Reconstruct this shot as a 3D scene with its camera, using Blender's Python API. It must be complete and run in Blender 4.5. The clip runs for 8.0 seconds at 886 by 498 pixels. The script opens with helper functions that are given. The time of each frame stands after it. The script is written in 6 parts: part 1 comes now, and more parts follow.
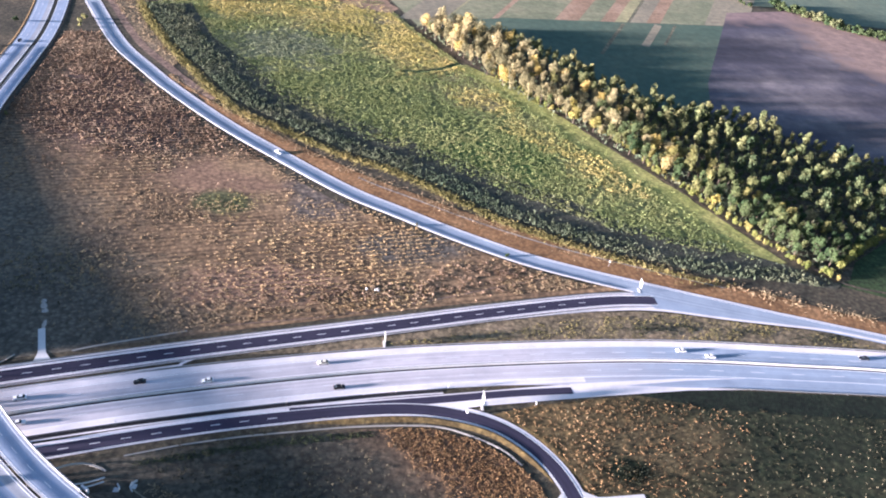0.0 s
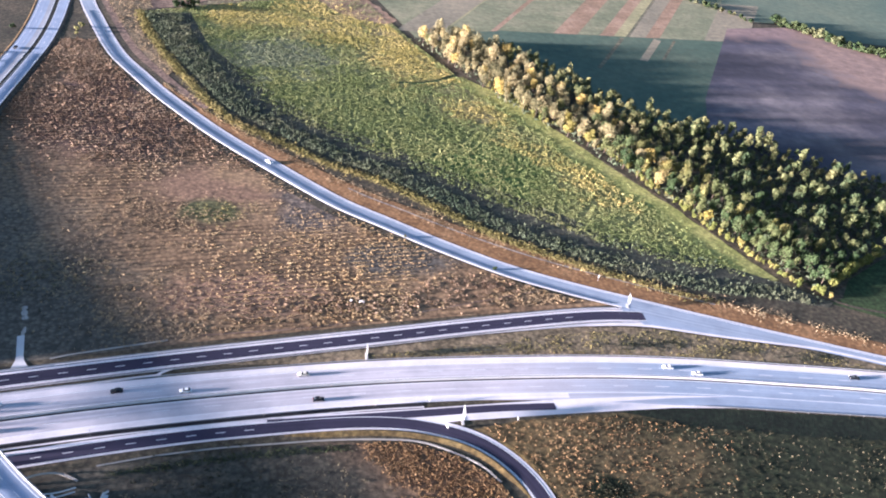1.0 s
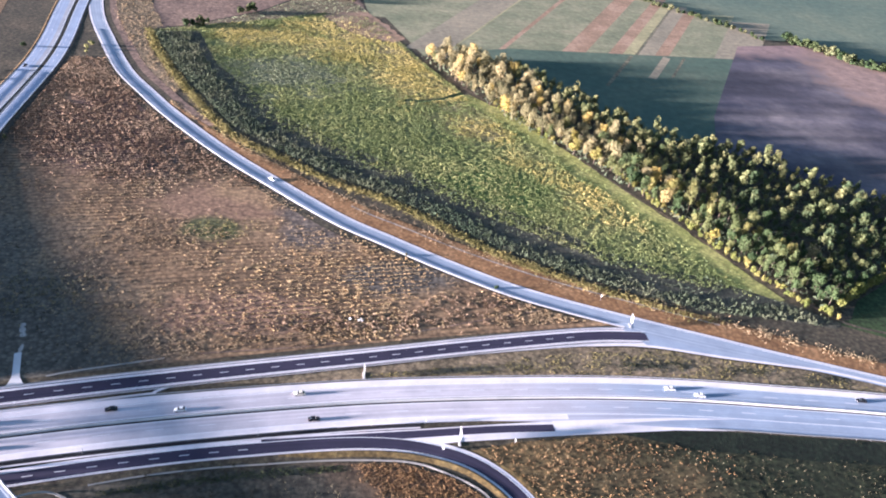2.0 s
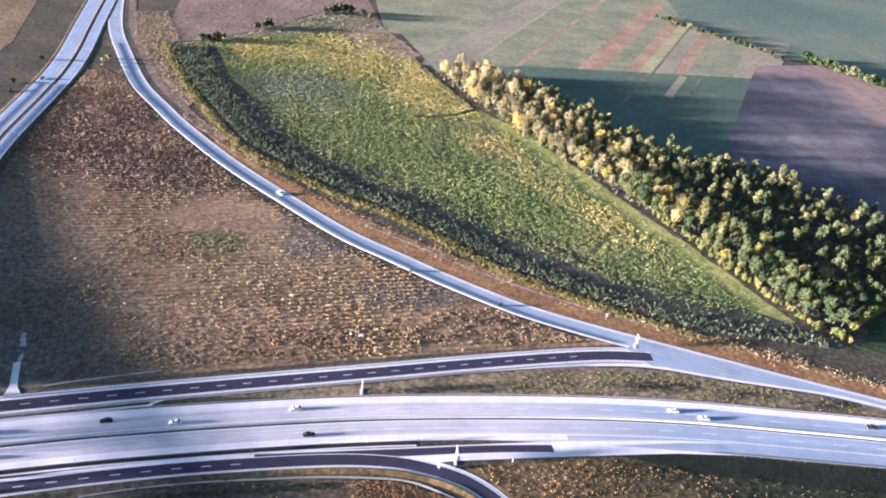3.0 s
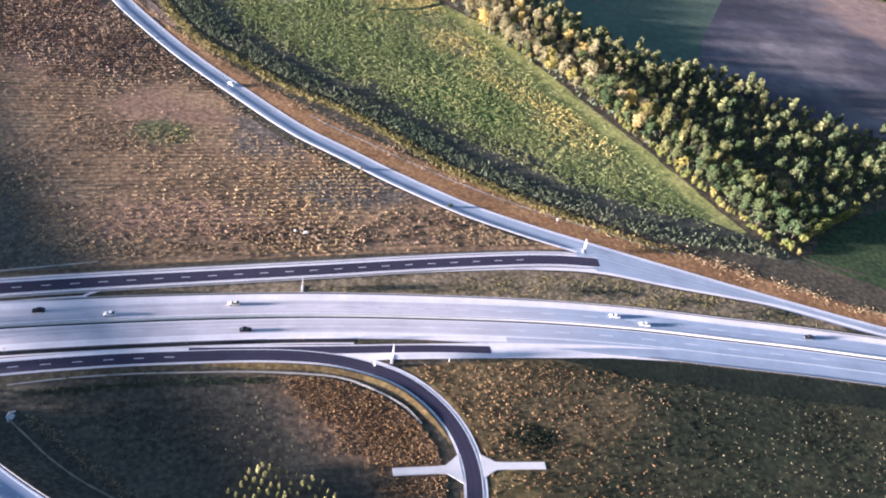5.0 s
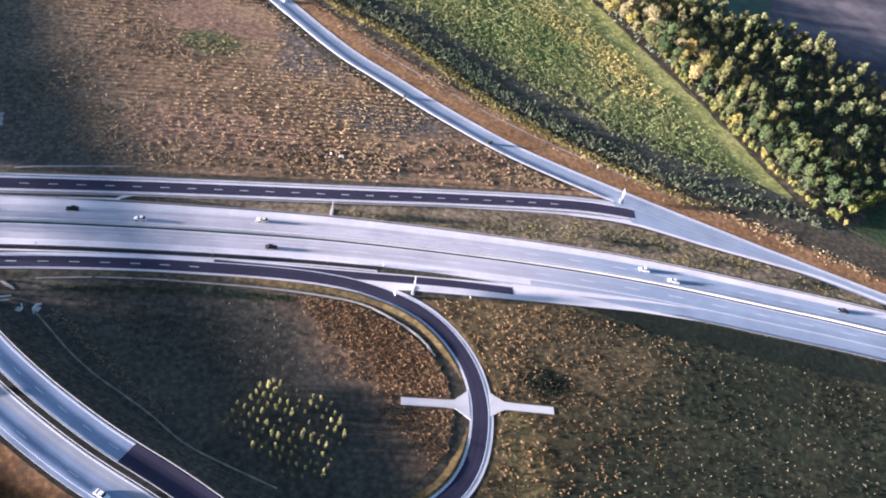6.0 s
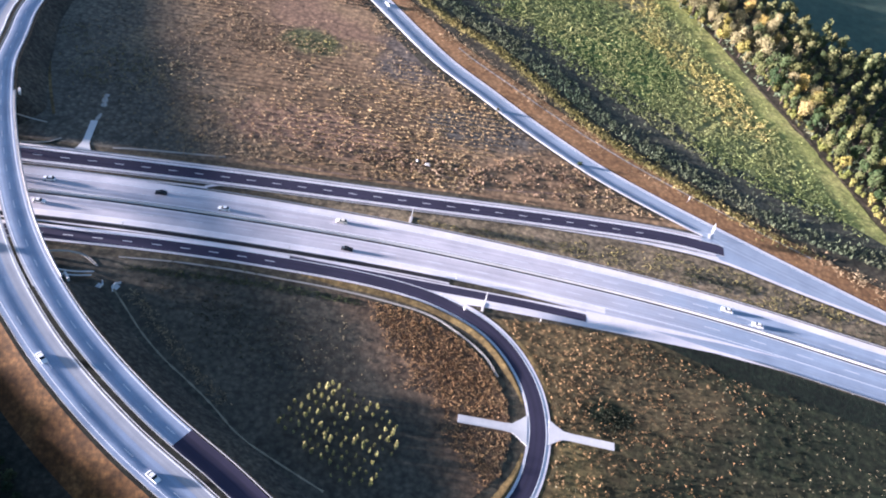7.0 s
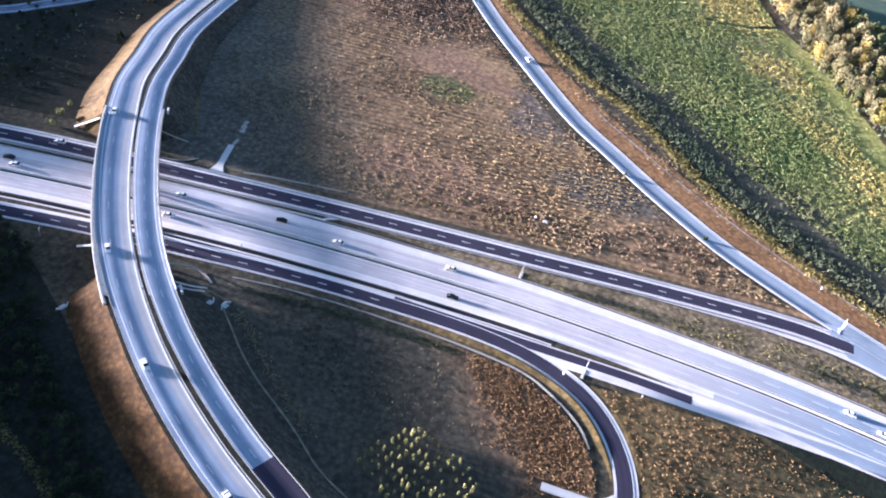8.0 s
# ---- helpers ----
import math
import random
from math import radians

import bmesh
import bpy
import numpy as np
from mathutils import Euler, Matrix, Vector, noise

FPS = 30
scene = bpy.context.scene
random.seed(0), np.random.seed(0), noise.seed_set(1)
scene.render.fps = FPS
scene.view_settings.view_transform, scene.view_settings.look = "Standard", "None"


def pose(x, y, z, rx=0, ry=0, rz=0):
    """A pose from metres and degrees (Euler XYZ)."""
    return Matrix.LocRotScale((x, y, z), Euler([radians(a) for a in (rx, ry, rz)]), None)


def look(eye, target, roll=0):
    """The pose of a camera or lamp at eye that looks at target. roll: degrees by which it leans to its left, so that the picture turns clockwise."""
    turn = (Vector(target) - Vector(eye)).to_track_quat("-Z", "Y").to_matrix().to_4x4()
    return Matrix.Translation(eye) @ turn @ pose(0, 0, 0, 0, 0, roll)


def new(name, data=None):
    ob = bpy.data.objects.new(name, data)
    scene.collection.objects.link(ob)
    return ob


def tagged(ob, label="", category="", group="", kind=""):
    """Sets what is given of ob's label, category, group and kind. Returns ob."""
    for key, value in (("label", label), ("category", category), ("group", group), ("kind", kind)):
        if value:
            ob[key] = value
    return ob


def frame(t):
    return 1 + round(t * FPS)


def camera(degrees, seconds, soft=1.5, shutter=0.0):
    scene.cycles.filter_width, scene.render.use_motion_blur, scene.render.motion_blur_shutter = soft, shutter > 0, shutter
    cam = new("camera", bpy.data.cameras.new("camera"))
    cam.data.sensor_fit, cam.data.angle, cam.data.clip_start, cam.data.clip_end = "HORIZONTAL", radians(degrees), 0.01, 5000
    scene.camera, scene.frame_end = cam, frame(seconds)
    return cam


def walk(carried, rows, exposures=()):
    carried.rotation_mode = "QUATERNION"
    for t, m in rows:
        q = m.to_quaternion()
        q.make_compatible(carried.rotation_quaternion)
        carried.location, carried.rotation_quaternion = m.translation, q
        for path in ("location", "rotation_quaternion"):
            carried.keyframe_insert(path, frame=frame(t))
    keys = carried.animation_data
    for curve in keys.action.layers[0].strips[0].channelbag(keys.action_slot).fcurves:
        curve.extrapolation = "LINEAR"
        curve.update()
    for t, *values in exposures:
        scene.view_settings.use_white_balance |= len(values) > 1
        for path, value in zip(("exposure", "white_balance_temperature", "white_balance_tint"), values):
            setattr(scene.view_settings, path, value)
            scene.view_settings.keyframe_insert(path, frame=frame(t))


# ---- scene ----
PATH = [
    (0, (-34.534, -4.251, 230.467), (-34.082, -2.658, 229.347), 7.8),
    (0.5, (-30.106, -3.959, 229.822), (-29.668, -2.332, 228.744), 7.4),
    (1, (-25.011, -3.549, 229.585), (-24.573, -1.935, 228.487), 8.2),
    (1.5, (-21.507, -2.909, 229.702), (-21.081, -1.287, 228.614), 8.0),
    (3, (-8.0, -1.492, 228.63), (-7.653, 0.18, 227.589), 7.4),
    (3.5, (-3.286, -1.59, 227.975), (-2.946, 0.057, 226.892), 7.7),
    (4, (1.748, -1.027, 227.469), (2.151, 0.539, 226.292), 9.2),
    (4.2, (3.38, -0.29, 227.454), (3.814, 1.287, 226.304), 9.2),
    (5.3, (9.674, 1.053, 225.985), (10.045, 2.56, 224.723), 11.7),
    (5.5, (11.467, 1.393, 225.739), (11.82, 2.884, 224.454), 12.4),
    (6, (15.51, 1.844, 225.328), (15.804, 3.288, 223.976), 14.2),
    (6.5, (18.837, 4.273, 225.529), (19.067, 5.702, 224.149), 15.1),
    (7, (21.303, 6.74, 224.655), (21.384, 8.191, 223.281), 14.2),
    (7.5, (24.77, 9.039, 223.661), (24.686, 10.466, 222.263), 13.8),
    (8, (27.049, 11.183, 223.001), (26.815, 12.652, 221.665), 12.8),
]
from mathutils import geometry

cam = camera(55.0, 8.0, soft=2.0)
walk(cam, [(t, look(e, g, r)) for t, e, g, r in PATH], exposures=[(0.0, 3.22, 4880, 20), (4.2, 3.19, 4880, 20), (5.6, 3.02, 4900, 20), (6.8, 3.10, 4850, 20), (8.0, 3.24, 4680, 18)])

# ---- world and sun: a low evening sun in the west, long shadows to the east ----
SUN_EL, SUN_AZ = radians(5.2), radians(267)
world = bpy.data.worlds.new("sky")
scene.world = world
world.use_nodes = True
wn = world.node_tree.nodes
sky = wn.new("ShaderNodeTexSky")
sky.sky_type, sky.sun_disc = "NISHITA", False
sky.sun_elevation, sky.sun_rotation = SUN_EL, SUN_AZ
wn["Background"].inputs["Strength"].default_value = 0.036
world.node_tree.links.new(sky.outputs["Color"], wn["Background"].inputs["Color"])
sun_data = bpy.data.lights.new("sun", "SUN")
sun_data.energy, sun_data.angle, sun_data.color = 5.0, radians(4.0), (1.0, 0.77, 0.57)
sun = new("sun", sun_data)
to_sun = Vector((math.sin(SUN_AZ) * math.cos(SUN_EL), math.cos(SUN_AZ) * math.cos(SUN_EL), math.sin(SUN_EL)))
sun.matrix_world = Matrix.Translation((0, 0, 400)) @ to_sun.to_track_quat("Z", "Y").to_matrix().to_4x4()


# ---- materials ----
def material(name, rough=0.9, metal=0.0):
    m = bpy.data.materials.new(name)
    m.use_nodes = True
    b = m.node_tree.nodes["Principled BSDF"]
    b.inputs["Roughness"].default_value = rough
    b.inputs["Metallic"].default_value = metal
    b.inputs["Specular IOR Level"].default_value = 0.25
    return m, m.node_tree.nodes, m.node_tree.links, b


def ramp(n, l, src, stops):
    r = n.new("ShaderNodeValToRGB")
    while len(r.color_ramp.elements) < len(stops):
        r.color_ramp.elements.new(0.5)
    for e, (p, c) in zip(r.color_ramp.elements, stops):
        e.position, e.color = p, (*c, 1)
    l.new(src, r.inputs["Fac"])
    return r.outputs["Color"]


def noise_tex(n, l, vec, scale, detail=4.0, rough=0.6, stretch=None, turn=0.0):
    if stretch or turn:
        mp = n.new("ShaderNodeMapping")
        mp.inputs["Scale"].default_value = stretch or (1, 1, 1)
        mp.inputs["Rotation"].default_value = (0, 0, turn)
        l.new(vec, mp.inputs["Vector"])
        vec = mp.outputs["Vector"]
    t = n.new("ShaderNodeTexNoise")
    t.inputs["Scale"].default_value, t.inputs["Detail"].default_value, t.inputs["Roughness"].default_value = scale, detail, rough
    l.new(vec, t.inputs["Vector"])
    return t.outputs["Fac"]


def mix(n, l, fac, a, b, mode="MIX"):
    m = n.new("ShaderNodeMix")
    m.data_type, m.blend_type = "RGBA", mode
    for k, v in ((0, fac), (6, a), (7, b)):
        if hasattr(v, "is_linked"):
            l.new(v, m.inputs[k])
        else:
            m.inputs[k].default_value = v if k == 0 else (*v, 1)
    return m.outputs[2]


def bump(n, l, b, height, strength=0.5, dist=0.2):
    k = n.new("ShaderNodeBump")
    k.inputs["Strength"].default_value, k.inputs["Distance"].default_value = strength, dist
    l.new(height, k.inputs["Height"])
    l.new(k.outputs["Normal"], b.inputs["Normal"])


def soil(name, dark, mid, light, big=0.02, fine=0.5, rows=None, bump_d=0.3, extra=None, fade=1.0, drift=None, clump=(0.5, 0.45), spots=(), furrow=None):
    """Earth and grass cover: patches at tens of metres, tufts at about a metre; rows: (turn in radians, metres between
    rows, strength).
    clump: (plants per metre, strength); spots: (x, y, half length, half width, colour) of patches with another cover or
    tone;
    furrow: (turn in radians, metres between furrows, strength) of drilled rows."""
    m, n, l, b = material(name, 0.95)
    tc = n.new("ShaderNodeTexCoord").outputs["Object"]
    a = noise_tex(n, l, tc, big, 5, 0.62)
    f = noise_tex(n, l, tc, fine, 6, 0.7)
    col = ramp(n, l, a, [(0.30, dark), (0.5, mid), (0.70, light)])
    g = ramp(n, l, f, [(0.3, (0.35, 0.35, 0.35)), (0.5, (0.9, 0.9, 0.9)), (0.72, (1.7, 1.65, 1.5))])
    col = mix(n, l, fade, col, g, "MULTIPLY")
    if rows:
        st = noise_tex(n, l, tc, 1.0, 3, 0.55, (0.12 / rows[1], 1.0 / rows[1], 1), rows[0])
        col = mix(n, l, rows[2] if len(rows) > 2 else 0.09, col, ramp(n, l, st, [(0.35, (0.45, 0.43, 0.4)), (0.65, (1.4, 1.35, 1.25))]), "MULTIPLY")
    if furrow:
        mp = n.new("ShaderNodeMapping")
        mp.inputs["Rotation"].default_value = (0, 0, -furrow[0])
        l.new(tc, mp.inputs["Vector"])
        wv = n.new("ShaderNodeTexWave")
        wv.bands_direction = "Y"
        wv.inputs["Scale"].default_value = 0.31416 / furrow[1]
        wv.inputs["Distortion"].default_value, wv.inputs["Detail"].default_value, wv.inputs["Detail Scale"].default_value = 2.2, 3.0, 0.35
        l.new(mp.outputs["Vector"], wv.inputs["Vector"])
        worn = ramp(n, l, noise_tex(n, l, tc, 0.035, 5, 0.6), [(0.36, (0, 0, 0)), (0.58, (furrow[2],) * 3)])
        col = mix(n, l, worn, col, mix(n, l, 1.0, col, ramp(n, l, wv.outputs["Fac"], [(0.15, (0.42, 0.40, 0.40)), (0.7, (1.3, 1.28, 1.2))]), "MULTIPLY"))
    if extra:
        e = noise_tex(n, l, tc, extra[0], 4, 0.6)
        col = mix(n, l, ramp(n, l, e, [(extra[1], (0, 0, 0)), (extra[1] + 0.1, (1, 1, 1))]), col, extra[2])
    if drift:  # a second tone takes over across the plan, plant cover in the meadow, bank shade in field and loop: direction, where it starts and ends, how ragged, its colours
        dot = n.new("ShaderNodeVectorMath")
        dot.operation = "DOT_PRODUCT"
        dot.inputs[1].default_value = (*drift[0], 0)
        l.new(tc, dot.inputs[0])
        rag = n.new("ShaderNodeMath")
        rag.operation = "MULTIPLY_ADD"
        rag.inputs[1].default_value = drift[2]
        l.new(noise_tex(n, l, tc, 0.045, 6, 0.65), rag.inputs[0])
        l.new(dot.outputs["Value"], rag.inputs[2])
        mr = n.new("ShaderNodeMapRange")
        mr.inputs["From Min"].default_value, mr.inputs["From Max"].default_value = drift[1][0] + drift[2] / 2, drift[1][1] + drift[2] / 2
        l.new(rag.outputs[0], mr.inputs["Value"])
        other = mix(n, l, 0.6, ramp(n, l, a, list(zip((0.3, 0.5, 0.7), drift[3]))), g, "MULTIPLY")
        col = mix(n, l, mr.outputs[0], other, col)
    for sx_, sy_, rx_, ry_, colour in spots:
        mp = n.new("ShaderNodeMapping")
        mp.vector_type = "TEXTURE"
        mp.inputs["Location"].default_value, mp.inputs["Scale"].default_value = (sx_, sy_, 0), (rx_, ry_, 1)
        l.new(tc, mp.inputs["Vector"])
        ln = n.new("ShaderNodeVectorMath")
        ln.operation = "LENGTH"
        l.new(mp.outputs["Vector"], ln.inputs[0])
        rag = n.new("ShaderNodeMath")
        rag.operation = "MULTIPLY_ADD"
        rag.inputs[1].default_value = 1.6
        l.new(noise_tex(n, l, tc, 0.05, 6, 0.65), rag.inputs[0])
        l.new(ln.outputs["Value"], rag.inputs[2])
        mr = n.new("ShaderNodeMapRange")
        mr.inputs["From Min"].default_value, mr.inputs["From Max"].default_value = 1.95, 1.45
        l.new(rag.outputs[0], mr.inputs["Value"])
        col = mix(n, l, mr.outputs[0], col, mix(n, l, 0.6, colour, g, "MULTIPLY"))
    if clump:
        vo = n.new("ShaderNodeTexVoronoi")
        vo.inputs["Scale"].default_value = clump[0]
        wob = n.new("ShaderNodeVectorMath")
        wob.operation = "MULTIPLY_ADD"
        wob.inputs[1].default_value = (1.5, 1.5, 0)
        no = n.new("ShaderNodeTexNoise")
        no.inputs["Scale"].default_value = 0.7
        l.new(tc, no.inputs["Vector"])
        l.new(no.outputs["Color"], wob.inputs[0])
        l.new(tc, wob.inputs[2])
        l.new(wob.outputs["Vector"], vo.inputs["Vector"])
        col = mix(n, l, clump[1], col, ramp(n, l, vo.outputs["Distance"], [(0.1, (1.9, 1.88, 1.78)), (0.45, (1.08, 1.08, 1.08)), (0.8, (0.35, 0.35, 0.37))]), "MULTIPLY")
    l.new(col, b.inputs["Base Color"])
    bump(n, l, b, f, 0.6, bump_d)
    return m


def paving(name, base, streak=0.25, rough=0.94, warm=(1, 1, 1), east_dim=False):
    """Road surface: wheel tracks and patches along the road, by the strip's own length and width."""
    m, n, l, b = material(name, rough)
    uv = n.new("ShaderNodeUVMap").outputs["UV"]
    tc = n.new("ShaderNodeTexCoord").outputs["Object"]
    a = noise_tex(n, l, uv, 1.0, 4, 0.6, (0.006, 0.9, 1))
    f = noise_tex(n, l, tc, 0.08, 6, 0.65)
    g = noise_tex(n, l, tc, 3.0, 4, 0.7)
    lo = tuple(base[k] * (1 - streak) for k in range(3))
    hi = tuple(min(0.9, base[k] * (1 + streak)) * warm[k] for k in range(3))
    col = ramp(n, l, a, [(0.32, lo), (0.5, base), (0.68, hi)])
    col = mix(n, l, 1.0, col, ramp(n, l, f, [(0.3, (0.82, 0.83, 0.85)), (0.7, (1.12, 1.11, 1.1))]), "MULTIPLY")
    col = mix(n, l, 0.5, col, ramp(n, l, g, [(0.3, (0.8, 0.8, 0.8)), (0.7, (1.15, 1.15, 1.15))]), "MULTIPLY")
    if east_dim:  # bluer, dimmer light on the eastern stretch is put into the colour, with a ragged edge
        sep = n.new("ShaderNodeSeparateXYZ")
        l.new(tc, sep.inputs["Vector"])
        j = n.new("ShaderNodeMath")
        j.operation = "MULTIPLY_ADD"
        j.inputs[1].default_value, j.inputs[2].default_value = 60.0, 0.0
        l.new(f, j.inputs[0])
        add = n.new("ShaderNodeMath")
        l.new(sep.outputs["X"], add.inputs[0])
        l.new(j.outputs[0], add.inputs[1])
        mr = n.new("ShaderNodeMapRange")
        mr.inputs["From Min"].default_value, mr.inputs["From Max"].default_value = 105.0, 175.0
        l.new(add.outputs[0], mr.inputs["Value"])
        col = mix(n, l, mr.outputs[0], col, mix(n, l, 1.0, col, (0.55, 0.69, 0.82), "MULTIPLY"))
    l.new(col, b.inputs["Base Color"])
    bump(n, l, b, g, 0.15, 0.02)
    return m


def leaf(name, stops, rough=0.75, by_object=False, trans=0.25, patch=0.02):
    """Leaves and stalks: each small face its own shade, with patches at tens of metres."""
    m, n, l, b = material(name, rough)
    g = n.new("ShaderNodeNewGeometry").outputs["Random Per Island"]
    if by_object:
        src = n.new("ShaderNodeObjectInfo").outputs["Random"]
    else:
        src = noise_tex(n, l, n.new("ShaderNodeTexCoord").outputs["Object"], patch, 4, 0.6)
    col = ramp(n, l, src, stops)
    col = mix(n, l, 1.0, col, ramp(n, l, g, [(0.0, (0.65, 0.65, 0.6)), (0.6, (1.0, 1.0, 1.0)), (1.0, (1.4, 1.35, 1.25))]), "MULTIPLY")
    l.new(col, b.inputs["Base Color"])
    b.inputs["Specular IOR Level"].default_value = 0.1
    return m


def plain(name, col, rough=0.6, metal=0.0, scale=2.0, vary=0.15):
    m, n, l, b = material(name, rough, metal)
    f = noise_tex(n, l, n.new("ShaderNodeTexCoord").outputs["Object"], scale, 5, 0.65)
    l.new(ramp(n, l, f, [(0.3, tuple(c * (1 - vary) for c in col)), (0.7, tuple(min(1, c * (1 + vary)) for c in col))]), b.inputs["Base Color"])
    return m


M_LAND = soil("land_grass", (0.040, 0.038, 0.027), (0.072, 0.062, 0.041), (0.12, 0.095, 0.06), 0.03, 0.4)
# drift greys the western end, along the edge of the bank's shadow
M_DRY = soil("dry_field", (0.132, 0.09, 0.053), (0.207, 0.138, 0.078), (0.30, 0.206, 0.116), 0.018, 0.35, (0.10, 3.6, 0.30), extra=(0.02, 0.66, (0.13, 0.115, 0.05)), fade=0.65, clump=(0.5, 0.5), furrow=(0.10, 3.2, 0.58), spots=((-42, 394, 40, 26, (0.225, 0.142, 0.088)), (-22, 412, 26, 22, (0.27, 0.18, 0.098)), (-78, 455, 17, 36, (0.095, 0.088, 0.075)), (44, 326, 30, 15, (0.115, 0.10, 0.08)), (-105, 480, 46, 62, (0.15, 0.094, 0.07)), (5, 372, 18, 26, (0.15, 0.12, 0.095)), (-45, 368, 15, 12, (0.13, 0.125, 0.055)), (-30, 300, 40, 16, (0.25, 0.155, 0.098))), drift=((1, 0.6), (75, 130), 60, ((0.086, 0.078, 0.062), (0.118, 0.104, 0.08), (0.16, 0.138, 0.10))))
M_WEDGE = soil("wedge_grass", (0.125, 0.10, 0.062), (0.19, 0.15, 0.092), (0.27, 0.205, 0.13), 0.05, 0.4, extra=(0.04, 0.64, (0.085, 0.085, 0.04)))
# rank grass, darkened so that shaded ground reads near black
M_RANKSHADE = soil("rank_grass_shaded", (0.012, 0.014, 0.011), (0.021, 0.022, 0.016), (0.036, 0.031, 0.022), 0.03, 0.6)
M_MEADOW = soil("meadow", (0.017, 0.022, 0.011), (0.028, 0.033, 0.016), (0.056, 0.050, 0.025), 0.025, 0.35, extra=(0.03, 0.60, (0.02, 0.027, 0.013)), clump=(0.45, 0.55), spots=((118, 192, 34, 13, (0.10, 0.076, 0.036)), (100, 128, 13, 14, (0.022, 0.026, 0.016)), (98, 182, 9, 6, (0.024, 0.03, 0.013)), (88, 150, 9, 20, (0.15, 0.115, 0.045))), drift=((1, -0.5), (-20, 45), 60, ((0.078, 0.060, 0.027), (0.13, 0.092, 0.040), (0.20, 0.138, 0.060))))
# drift puts the bank's shade into the loop's western ground colour
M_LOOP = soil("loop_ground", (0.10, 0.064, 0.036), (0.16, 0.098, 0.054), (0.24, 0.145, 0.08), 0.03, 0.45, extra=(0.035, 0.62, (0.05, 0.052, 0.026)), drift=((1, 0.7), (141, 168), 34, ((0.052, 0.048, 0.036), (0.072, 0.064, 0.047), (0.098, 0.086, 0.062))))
M_CROP = soil("crop_field", (0.09, 0.12, 0.04), (0.145, 0.165, 0.06), (0.24, 0.23, 0.095), 0.014, 0.35, (-0.75, 2.5, 0.2), clump=(0.5, 0.6), spots=((-8, 575, 60, 44, (0.155, 0.165, 0.10)), (30, 648, 95, 34, (0.27, 0.235, 0.095)), (88, 578, 34, 58, (0.27, 0.235, 0.095)), (72, 655, 34, 46, (0.30, 0.245, 0.125)), (150, 425, 24, 80, (0.23, 0.22, 0.08)), (112, 505, 22, 36, (0.25, 0.215, 0.10)), (112, 415, 38, 30, (0.085, 0.135, 0.036))))
# maize soil, kept dark to serve as the maize's shadow strip too
M_CORNSHADE = soil("maize_soil_shaded", (0.045, 0.048, 0.036), (0.065, 0.066, 0.048), (0.10, 0.095, 0.068), 0.04, 0.7)
M_VERGE = soil("dry_verge", (0.17, 0.093, 0.04), (0.235, 0.13, 0.056), (0.30, 0.175, 0.08), 0.05, 0.5, fade=0.5)
M_GOLD = soil("golden_verge_grass", (0.10, 0.07, 0.028), (0.15, 0.105, 0.04), (0.21, 0.155, 0.062), 0.06, 0.8, fade=0.7)
# bank colours by side: warm sunlit tones west, a grey shaded tone east
M_BANK = soil("bank_earth_sunlit", (0.036, 0.018, 0.0055), (0.066, 0.034, 0.011), (0.105, 0.058, 0.021), 0.06, 0.6)
M_BANKGOLD = soil("bank_gold_grass_sunlit", (0.072, 0.043, 0.014), (0.108, 0.068, 0.024), (0.15, 0.098, 0.038), 0.06, 0.6, fade=0.6)
M_BANKSHADED = soil("bank_grass_shaded", (0.044, 0.040, 0.034), (0.064, 0.056, 0.046), (0.09, 0.076, 0.058), 0.05, 0.7)
# dark base holds the wood's shadow; tan spots are the sunlit top and right
M_PLOWSHADE = soil("ploughed_field_shaded", (0.05, 0.05, 0.07), (0.08, 0.075, 0.098), (0.21, 0.185, 0.19), 0.009, 0.1, (0.15, 26.0, 0.6), fade=0.4, clump=None, spots=((400, 695, 150, 34, (0.24, 0.17, 0.155)), (490, 610, 50, 90, (0.27, 0.19, 0.155))))
M_STRIPG = soil("strip_green", (0.155, 0.17, 0.098), (0.22, 0.222, 0.13), (0.30, 0.28, 0.17), 0.03, 0.2, (0.95, 9.0), fade=0.5, clump=None)
M_STRIPB = soil("strip_brown", (0.22, 0.155, 0.095), (0.31, 0.205, 0.13), (0.41, 0.285, 0.19), 0.04, 0.3, (0.95, 7.0), fade=0.5, clump=None)
M_FARG = soil("far_green", (0.075, 0.115, 0.09), (0.105, 0.145, 0.105), (0.165, 0.19, 0.125), 0.006, 0.15, fade=0.4, clump=None)
M_FALLOW = soil("fallow", (0.15, 0.105, 0.082), (0.21, 0.145, 0.108), (0.28, 0.195, 0.14), 0.02, 0.3)
M_ROAD = paving("worn_pale_asphalt", (0.53, 0.495, 0.515), 0.16, east_dim=True)
M_CONNECT = paving("worn_bluish_asphalt", (0.30, 0.345, 0.415), 0.16)
M_SHOULDER = paving("pale_shoulder", (0.72, 0.675, 0.68), 0.08)
M_DARK = paving("new_dark_asphalt", (0.036, 0.032, 0.058), 0.25, 0.9)
M_CONC = paving("concrete", (0.62, 0.60, 0.58), 0.12, 0.85)
M_DRAIN = paving("weathered_channel_concrete", (0.36, 0.335, 0.295), 0.15, 0.9)
M_GRAVEL = soil("gravel", (0.25, 0.23, 0.2), (0.35, 0.32, 0.29), (0.5, 0.47, 0.43), 0.1, 1.2)
M_OVER = paving("blue_grey_asphalt", (0.30, 0.355, 0.46), 0.12)
M_EDGEPAVE = paving("pale_road_edge", (0.34, 0.35, 0.38), 0.12)
